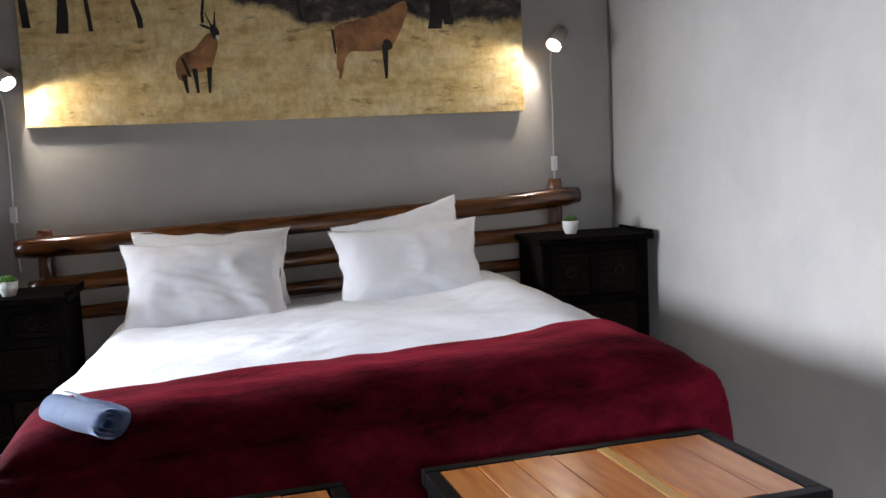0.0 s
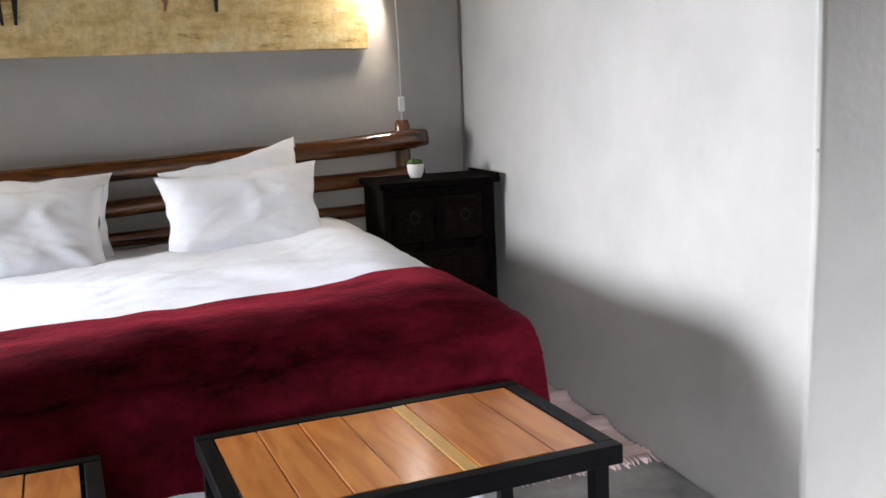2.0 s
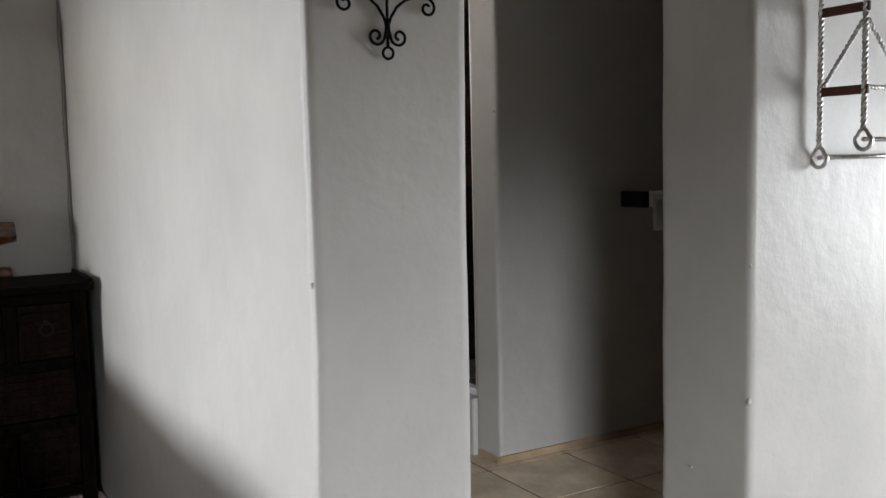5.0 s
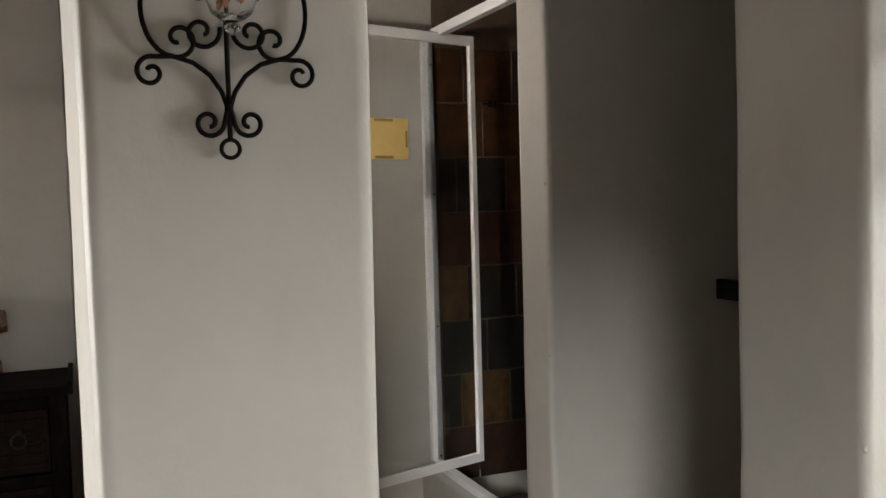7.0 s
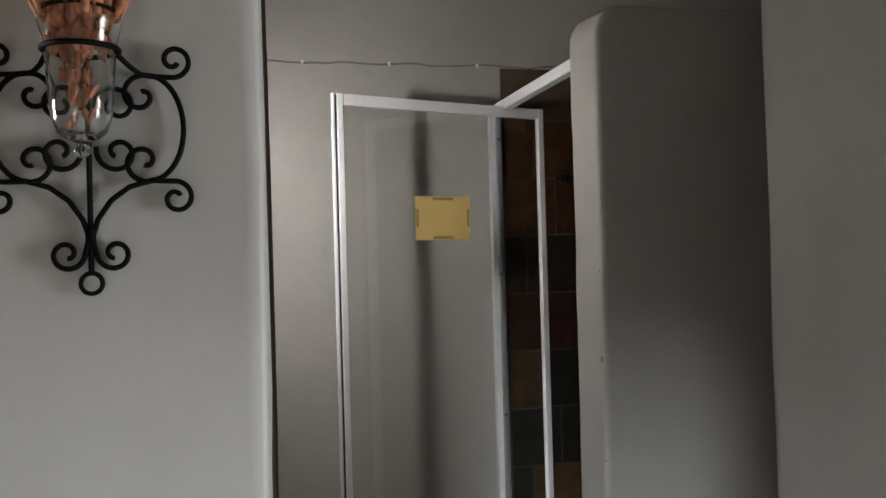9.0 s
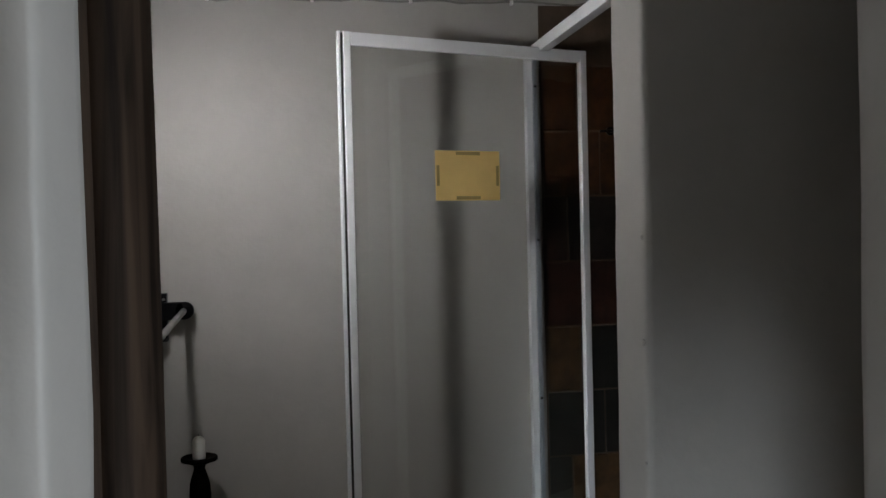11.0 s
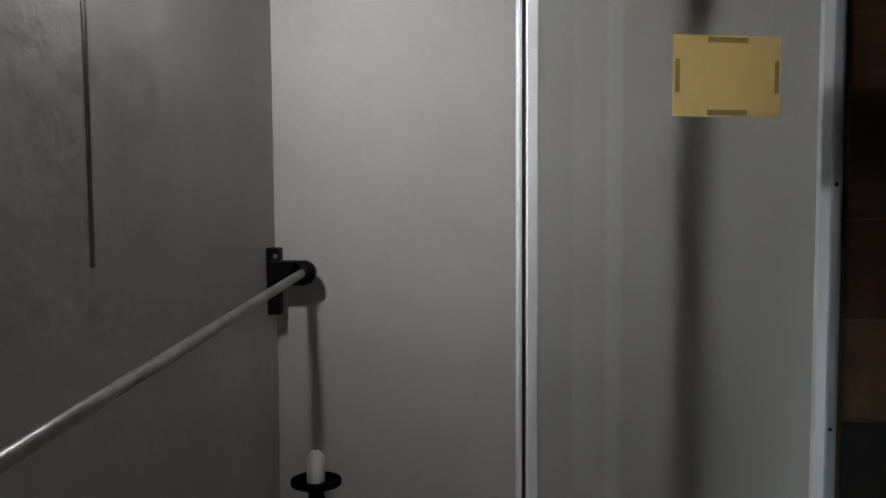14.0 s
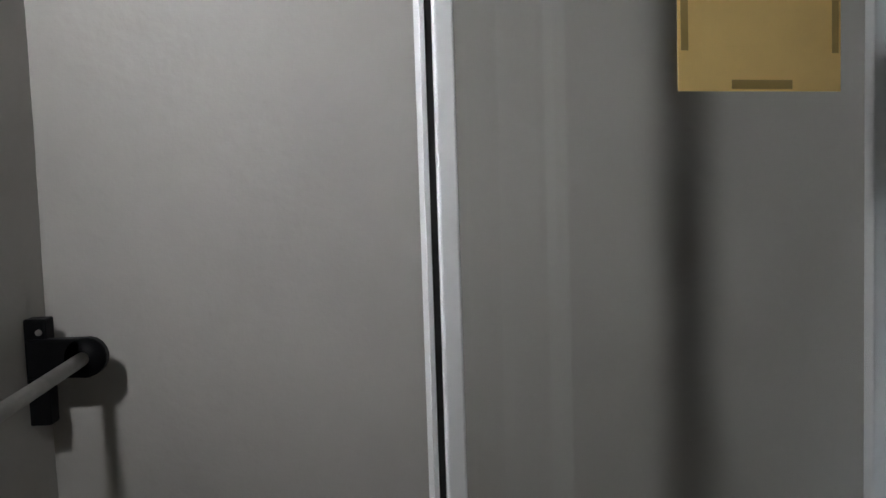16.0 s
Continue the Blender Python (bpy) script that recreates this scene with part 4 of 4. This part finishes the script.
for sx in (0.0, 0.62):
    for sy, z0 in ((-0.02, 0.04), (-0.15, 0.085)):
        part("twisted_bar", twisted((sx, sy, z0), (sx, sy, 0.78)), STEEL, rack, smooth=True)
        part("loop", loop_end(Vector((sx, sy, z0))), STEEL, rack, smooth=True)
    for zz in (0.185, 0.39, 0.6):
        part("strap", box(sx - 0.004, sx + 0.004, -0.162, -0.012, zz - 0.012, zz + 0.012, 0.002), RUST_STRAP, rack, "dark red flat strap")
    part("brace", twisted((sx, -0.03, 0.2), (sx, -0.145, 0.36), 0.006), STEEL, rack, smooth=True)
    part("brace", twisted((sx, -0.03, 0.58), (sx, -0.145, 0.42), 0.006), STEEL, rack, smooth=True)
    part("wall_fixing", bar((sx, -0.02, 0.7), (sx, 0.004, 0.7), 0.008, 8), STEEL, rack, smooth=True)
for sy, z0 in ((-0.02, 0.014), (-0.15, 0.059)):
    part("rod", bar((0.0, sy, z0), (0.62, sy, z0), 0.006, 10), STEEL, rack, "polished horizontal rod", True)
part("front_brace", twisted((0.01, -0.15, 0.36), (0.16, -0.15, 0.2), 0.006), STEEL, rack, smooth=True)
part("front_brace", twisted((0.61, -0.15, 0.36), (0.46, -0.15, 0.2), 0.006), STEEL, rack, smooth=True)
part("front_bar", twisted((0.0, -0.15, 0.19), (0.62, -0.15, 0.19), 0.006), STEEL, rack, smooth=True)

# ---- bathroom: curtain ----
curtain = thing("curtain", 3.593, 3.462, 0.04, "brown curtain bunched to the side of the opening", "curtain")


def curtain_mesh():
    bm = bmesh.new()
    n, m = 90, 30
    g = []
    for j in range(m + 1):
        z = 2.08 * j / m
        row = []
        for i in range(n + 1):
            f = i / n
            x = -0.115 + 0.24 * f
            y = -0.075 + 0.16 * f + 0.036 * math.sin(f * 2 * math.pi * 5.2 + 0.4 * math.sin(z * 1.3)) * (0.85 + 0.15 * math.sin(z))
            x += 0.022 * math.cos(f * 2 * math.pi * 5.2) + 0.006 * noise.noise(Vector((f * 3, z * 1.2, 1)))
            row.append(bm.verts.new((x, y, z)))
        g.append(row)
    for a, b in zip(g, g[1:]):
        for k in range(n):
            bm.faces.new((a[k], a[k + 1], b[k + 1], b[k]))
    bmesh.ops.solidify(bm, geom=bm.faces[:], thickness=0.003)
    return bm


part("curtain_cloth", curtain_mesh(), CURTAIN_M, curtain, smooth=True)
part("curtain_rod", bar((-0.13, 0, 2.085), (0.95, 0, 2.085), 0.01, 12), IRON, curtain, smooth=True)

# ---- bathroom: towel rail, candle stand, lamp ----
rail = thing("towel_rail", 3.435, 5.66, 1.22, "steel towel rail on black wall brackets", "towel rail")
part("rod", bar((0.085, -1.9, -0.072), (0.085, 0.03, 0.018), 0.0105, 14), mat("dull_galvanised_pipe", (0.42, 0.41, 0.4), 0.45, 0.7, var=0.15, scale=14), rail, "dull galvanised pipe", True)
for by in (0.02, -1.86):
    dz = -0.09 * (0.02 - by) / 1.93
    b_ = part("bracket", box(-0.004, 0.03, by - 0.004, by + 0.03, -0.085 + dz, 0.078 + dz, 0.003), BLACKMETAL, rail, "black painted iron bracket")
    part("bracket_arm", box(0.0, 0.085, by - 0.012, by + 0.012, -0.012 + dz, 0.048 + dz, 0.004), BLACKMETAL, b_)
    part("bracket_eye", bar((0.088, by - 0.012, 0.018 + dz), (0.088, by + 0.0125, 0.018 + dz), 0.03, 18), BLACKMETAL, b_, smooth=True)
    part("screw", bar((0.02, by - 0.003, 0.058 + dz), (0.02, by - 0.007, 0.058 + dz), 0.005, 8), STEEL, b_)

stand = thing("candle_stand", 3.564, 5.60, 0.0, "tall black turned wooden candle stand on the tiled floor", "candle stand")
prof = [(0.085, 0), (0.088, 0.012), (0.07, 0.03), (0.03, 0.05), (0.024, 0.08), (0.038, 0.13), (0.042, 0.18), (0.03, 0.25), (0.022, 0.3), (0.034, 0.34), (0.022, 0.38), (0.026, 0.45), (0.03, 0.52), (0.028, 0.57), (0.033, 0.6), (0.036, 0.64), (0.033, 0.68), (0.024, 0.71), (0.018, 0.73), (0.022, 0.742), (0.044, 0.752), (0.06, 0.757), (0.06, 0.768), (0.056, 0.770), (0.052, 0.764), (0.001, 0.763)]
part("turned_column", lathe([(pr, pz * 0.984) for pr, pz in prof], 32), BLACKWOOD, stand, smooth=True)
candle = thing("candle", 3.564, 5.598, 0.7515, "short white candle on the black stand", "candle")
part("wax", lathe([(0.021, 0), (0.0215, 0.003), (0.0215, 0.058), (0.018, 0.066), (0.01, 0.073), (0.001, 0.075)], 20), WAX, candle, smooth=True)
part("wick", bar((0, 0, 0.073), (0.001, 0, 0.081), 0.001, 6), GASKET, candle)

blamp = thing("bathroom_wall_lamp", 3.435, 4.69, 2.035, "lit grey wall lamp above the towel rail", "wall lamp")
part("wall_plate", bar((-0.002, 0, 0.03), (0.02, 0, 0.03), 0.035, 18), LAMP_BODY, blamp, smooth=True)
part("arm", tube([(0.018, 0, 0.03), (0.035, 0, 0.045), (0.057, 0, 0.035)], 0.007, 8), LAMP_BODY, blamp, smooth=True)
part("shade", tube([(0.057, 0, 0.05), (0.057, 0, 0.045), (0.057, 0, -0.01), (0.057, 0, -0.05)], [0.018, 0.026, 0.03, 0.042], 20, caps=False), LAMP_BODY, blamp, smooth=True)
part("bulb", tube([(0.057, 0, -0.02), (0.057, 0, -0.035), (0.057, 0, -0.04)], [0.03, 0.03, 0.015], 16), BULB, blamp, smooth=True)
part("cord", tube([(0.006, 0.06, 0.03), (0.006, 0.07, -0.27), (0.008, 0.068, -0.695)], 0.0035, 7), CABLE_M, blamp, smooth=True)
bulb_ = bpy.data.lights.new("bathroom_bulb", "POINT")
bulb_.energy, bulb_.color, bulb_.shadow_soft_size = 8.8, (1.0, 0.985, 0.96), 0.03
new("bathroom_bulb", bulb_).location = (3.487, 4.68, 1.968)
# added spot at the same lamp, aimed to brighten the upper back wall
added_spot = spot_lamp("bathroom_reflector", (3.497, 4.675, 1.965), (4.35, 5.755, 2.12), 42, 160, (1.0, 0.985, 0.96), 0.035)
added_spot.data.spot_blend = 1.0

# cable along the bathroom back wall
bm = tube([(3.44 + 1.6 * i / 30, 5.748, 2.312 + 0.004 * math.sin(i * 1.1) - 0.006 * (i % 8 == 4)) for i in range(31)], 0.0035, 6)
cab = part("wall_cable", bm, CABLE_M, None, "thin grey cable clipped along the bathroom wall", True, "cable")
for cx in (3.62, 3.98, 4.33, 4.70):
    part("cable_clip", box(cx - 0.006, cx + 0.006, 5.74, 5.757, 2.303, 2.32, 0.002), WHITE_PLASTIC, cab)

# ---- shower enclosure ----
frame_ = thing("shower_frame", 4.757, 5.26, 0.25, "white aluminium shower door frame on the low kerb", "shower frame")
SY0, SY1 = -0.488, 0.494
part("top_rail", box(-0.018, 0.018, SY0, SY1, 1.845, 1.885, 0.003), ALU, frame_)
part("bottom_rail", box(-0.02, 0.02, SY0, SY1, 0.0, 0.03, 0.003), ALU, frame_)
jamb = part("jamb", box(-0.018, 0.018, SY1 - 0.035, SY1 - 0.001, 0.03, 1.845, 0.003), ALU, frame_)
# same aluminium as the jamb; its shade is put into a darker blue-grey colour
part("jamb_channel", box(0.004, 0.02, SY1 - 0.052, SY1 - 0.036, 0.03, 1.845, 0.002), mat("shaded_aluminium", (0.42, 0.45, 0.5), 0.35, 0.4), frame_, "inner aluminium channel coloured as if in shade")
for hz in (0.05, 0.62, 1.195, 1.75):
    part("screw_cap", bar((0.012, SY1 - 0.0535, hz), (0.012, SY1 - 0.051, hz), 0.005, 10), GASKET, frame_, "black screw cap")
part("jamb", box(-0.018, 0.018, SY0 + 0.001, SY0 + 0.03, 0.03, 1.845, 0.003), ALU, frame_)

DX0, DY0, DX1, DY1 = 4.043, 5.305, 4.922, 5.597
ang = math.degrees(math.atan2(DY1 - DY0, DX1 - DX0))
DW = math.hypot(DX1 - DX0, DY1 - DY0)
door = thing("shower_door", DX0, DY0, 0.285, "open framed clear-glass pivot shower door", "shower door", rz=ang)
DH = 1.822
part("stile", box(0.012, 0.036, -0.013, 0.013, 0, DH, 0.003), ALU, door)
part("gasket", box(0.004, 0.0115, -0.008, 0.008, 0, DH - 0.006), GASKET, door, "black magnetic seal")
part("seal_strip", box(-0.003, 0.0035, -0.01, 0.01, 0, DH, 0.001), ALU, door)
part("stile", box(DW - 0.026, DW, -0.013, 0.013, 0, DH, 0.003), ALU, door)
part("top_rail", box(0.037, DW - 0.027, -0.012, 0.012, DH - 0.042, DH - 0.001, 0.003), ALU, door)
part("bottom_rail", box(0.037, DW - 0.027, -0.012, 0.012, 0, 0.04, 0.003), ALU, door)
pane = part("glass_pane", box(0.034, DW - 0.024, -0.0025, 0.0025, 0.035, DH - 0.035), GLASS, door, "clear glass pane")
pane.visible_shadow = False
note = thing("paper_notice", DX0, DY0, 0.285, "yellow laminated notice taped onto the shower glass", "notice", rz=ang)
N0, N1, NZ0, NZ1 = 0.3226, 0.5646, 1.300, 1.463
part("sheet_of_paper", box(N0, N1, -0.0045, -0.0032, NZ0, NZ1), NOTICE, note)
nc, nz = (N0 + N1) / 2, (NZ0 + NZ1) / 2
for a in ((nc - 0.045, nc + 0.045, NZ0 + 0.003, NZ0 + 0.014), (nc - 0.045, nc + 0.045, NZ1 - 0.014, NZ1 - 0.003), (N0 + 0.004, N0 + 0.014, nz - 0.033, nz + 0.033), (N1 - 0.014, N1 - 0.004, nz - 0.033, nz + 0.033)):
    part("tape_bar", box(a[0], a[1], -0.0052, -0.0046, a[2], a[3]), NOTICE_BAR, note, "faded grey tape strip")

# ---- robe hook on the slate ----
hook = thing("wall_hook", 5.06, 5.728, 1.84, "small black iron hook on the slate shower wall", "hook")
part("backplate", bar((0, 0.006, 0), (0, -0.006, 0), 0.016, 16), BLACKMETAL, hook, smooth=True)
part("prong", tube([(0, -0.004, 0), (0, -0.035, -0.004), (0, -0.05, -0.02), (0, -0.055, 0.0), (0, -0.06, 0.014)], [0.006, 0.006, 0.0055, 0.005, 0.0055], 10), BLACKMETAL, hook, smooth=True)
part("crossbar", bar((-0.05, -0.03, -0.003), (0.05, -0.03, -0.003), 0.005, 10), BLACKMETAL, hook, smooth=True)

# ---- toilet paper holder on the partition ----
holder = thing("paper_holder", 5.475, 4.615, 1.08, "black bracket holding a white toilet roll", "paper holder")
part("bracket", box(-0.07, -0.035, -0.14, 0.008, -0.035, 0.035, 0.004), BLACKMETAL, holder)
part("spindle", bar((-0.04, -0.115, 0.0), (0.1, -0.115, 0.0), 0.008, 12), BLACKMETAL, holder, smooth=True)
roll = thing("toilet_roll", 5.483, 4.50, 1.08, "white toilet roll with a hanging sheet", "toilet roll")
bm = tube([(-0.03, 0, 0), (-0.0295, 0, 0), (0.0695, 0, 0), (0.07, 0, 0)], [0.015, 0.034, 0.034, 0.015], 24)
part("roll", bm, PAPER, roll, smooth=False)
bm = bmesh.new()
vs = [[bm.verts.new((x, -0.0355 + 0.004 * math.sin(k * 0.5), 0.005 - k * 0.02)) for x in (-0.029, 0.02, 0.069)] for k in range(8)]
for a, b in zip(vs, vs[1:]):
    for k in range(2):
        bm.faces.new((a[k], a[k + 1], b[k + 1], b[k]))
bmesh.ops.solidify(bm, geom=bm.faces[:], thickness=0.001)
part("hanging_sheet", bm, PAPER, roll, smooth=True)

# ---- floor tiles, skirting and slate, last ----
bath_floor = tagged(part("floor_bathroom", box(3.425, 6.62, 3.17, 5.76, FLOOR + 0.002, -0.006), GROUT, kind="structure"), "raised bathroom floor of beige marbled tiles", "floor")
tagged(part("threshold", box(3.70, 4.535, 3.127, 3.172, FLOOR + 0.002, -0.007), GROUT, kind="structure"), "brown cement edge of the raised bathroom floor", "threshold")
tile_me = {}
GX, GY, TS, TJ = 4.648, 3.765, 0.402, 0.011


def piece(name, w, h, d, axis, loc, material, parent):
    """One tile: w by h, d thick; axis is the way it faces. Alike pieces share a mesh."""
    key = (name, round(w, 3), round(h, 3), axis)
    if key not in tile_me:
        if axis == "z":
            bm = box(-w / 2, w / 2, -h / 2, h / 2, 0, d, 0.0025, 1)
        elif axis == "y":
            bm = box(-w / 2, w / 2, -d, 0, -h / 2, h / 2, 0.0025, 1)
        else:
            bm = box(-d, 0, -w / 2, w / 2, -h / 2, h / 2, 0.0025, 1)
        me = bpy.data.meshes.new(name)
        bm.to_mesh(me)
        bm.free()
        me.materials.append(material)
        tile_me[key] = me
    ob = new(name, tile_me[key])
    ob.location = loc
    ob.parent = parent
    return ob


for i in range(-4, 6):
    for j in range(-2, 6):
        x0, x1 = max(GX + i * TS, 3.43), min(GX + (i + 1) * TS, 6.61)
        y0, y1 = max(GY + j * TS, 3.128), min(GY + (j + 1) * TS, 5.75)
        if y1 < 3.5:
            x1 = min(x1, 4.56)
        if x1 - x0 < 0.03 or y1 - y0 < 0.03:
            continue
        piece("tile", x1 - x0 - TJ, y1 - y0 - TJ, 0.0065, "z", ((x0 + x1) / 2, (y0 + y1) / 2, -0.006), TILE, bath_floor)
tagged(part("skirting", box(4.735, 6.6, 4.606, 4.618, 0.0, 0.03, 0.003), SKIRT, kind="structure"), "thin tan skirting tile along the partition", "skirting")
tagged(part("skirting_end", box(4.722, 4.733, 4.608, 4.77, 0.0, 0.028, 0.003), SKIRT, kind="structure"), "thin tan skirting tile at the partition end", "skirting")

slate_back = tagged(part("shower_wall_back", box(4.80, 6.0, 5.738, 5.753, 0.2, 2.30), GROUT, kind="structure"), "shower wall of mixed rust and black slate tiles", "wall")
slate_right = tagged(part("shower_wall_right", box(6.0, 6.1, 4.775, 5.753, -0.02, 2.30), GROUT, kind="structure"), "shower side wall of mixed slate tiles", "wall")
slate_part = tagged(part("shower_wall_partition", box(4.80, 6.0, 4.772, 4.782, 0.2, 2.20), GROUT, kind="structure"), "slate tiled back of the partition", "wall")
SZ = 0.2395
for k in range(9):
    zc = 0.645 - 2 * SZ + SZ * (k + 0.5)
    if zc > 2.2:
        continue
    off = (0.11, 0.03, 0.16, 0.07)[k % 4]
    x = 4.80
    while x < 5.99:
        x1 = min(x + (0.24 if x > 4.80 else 0.06 + off), 6.0)
        piece("slate_tile", x1 - x - 0.006, SZ - 0.006, 0.006 + 0.002 * (k % 3), "y", ((x + x1) / 2, 5.739, zc), SLATE, slate_back)
        x = x1
    y = 4.79
    while y < 5.70:
        y1 = min(y + (0.24 if y > 4.79 else 0.06 + off), 5.735)
        piece("slate_tile", y1 - y - 0.006, SZ - 0.006, 0.007, "x", (6.001, (y + y1) / 2, zc), SLATE, slate_right)
        y = y1
tagged(part("shower_floor", box(4.80, 6.0, 4.77, 5.74, -0.01, 0.06), GROUT, kind="structure"), "dark shower floor", "floor")

# chips and plaster nubs on the wall arrises
for wall_, pts in (("wall_sconce", ((3.336, 3.172, 1.03), (3.338, 3.172, 0.42), (3.695, 3.176, 0.75))), ("wall_ladder", ((4.533, 3.128, 0.98), (4.532, 3.128, 0.62), (4.55, 3.35, 0.38))), ("wall_partition", ((4.737, 4.622, 1.46), (4.737, 4.622, 1.2), (4.738, 4.622, 0.9)))):
    for k, (cx, cy, cz) in enumerate(pts):
        bm = bmesh.new()
        bmesh.ops.create_icosphere(bm, subdivisions=2, radius=0.0045 + 0.0015 * (k % 2))
        for v in bm.verts:
            v.co += noise.noise_vector(v.co * 160 + Vector((k, 0, 0))) * 0.0025
            v.co.z *= 1.5
        ob = part("plaster_chip", bm, PLASTER, bpy.data.objects[wall_], smooth=True)
        ob.location = (cx, cy, cz)
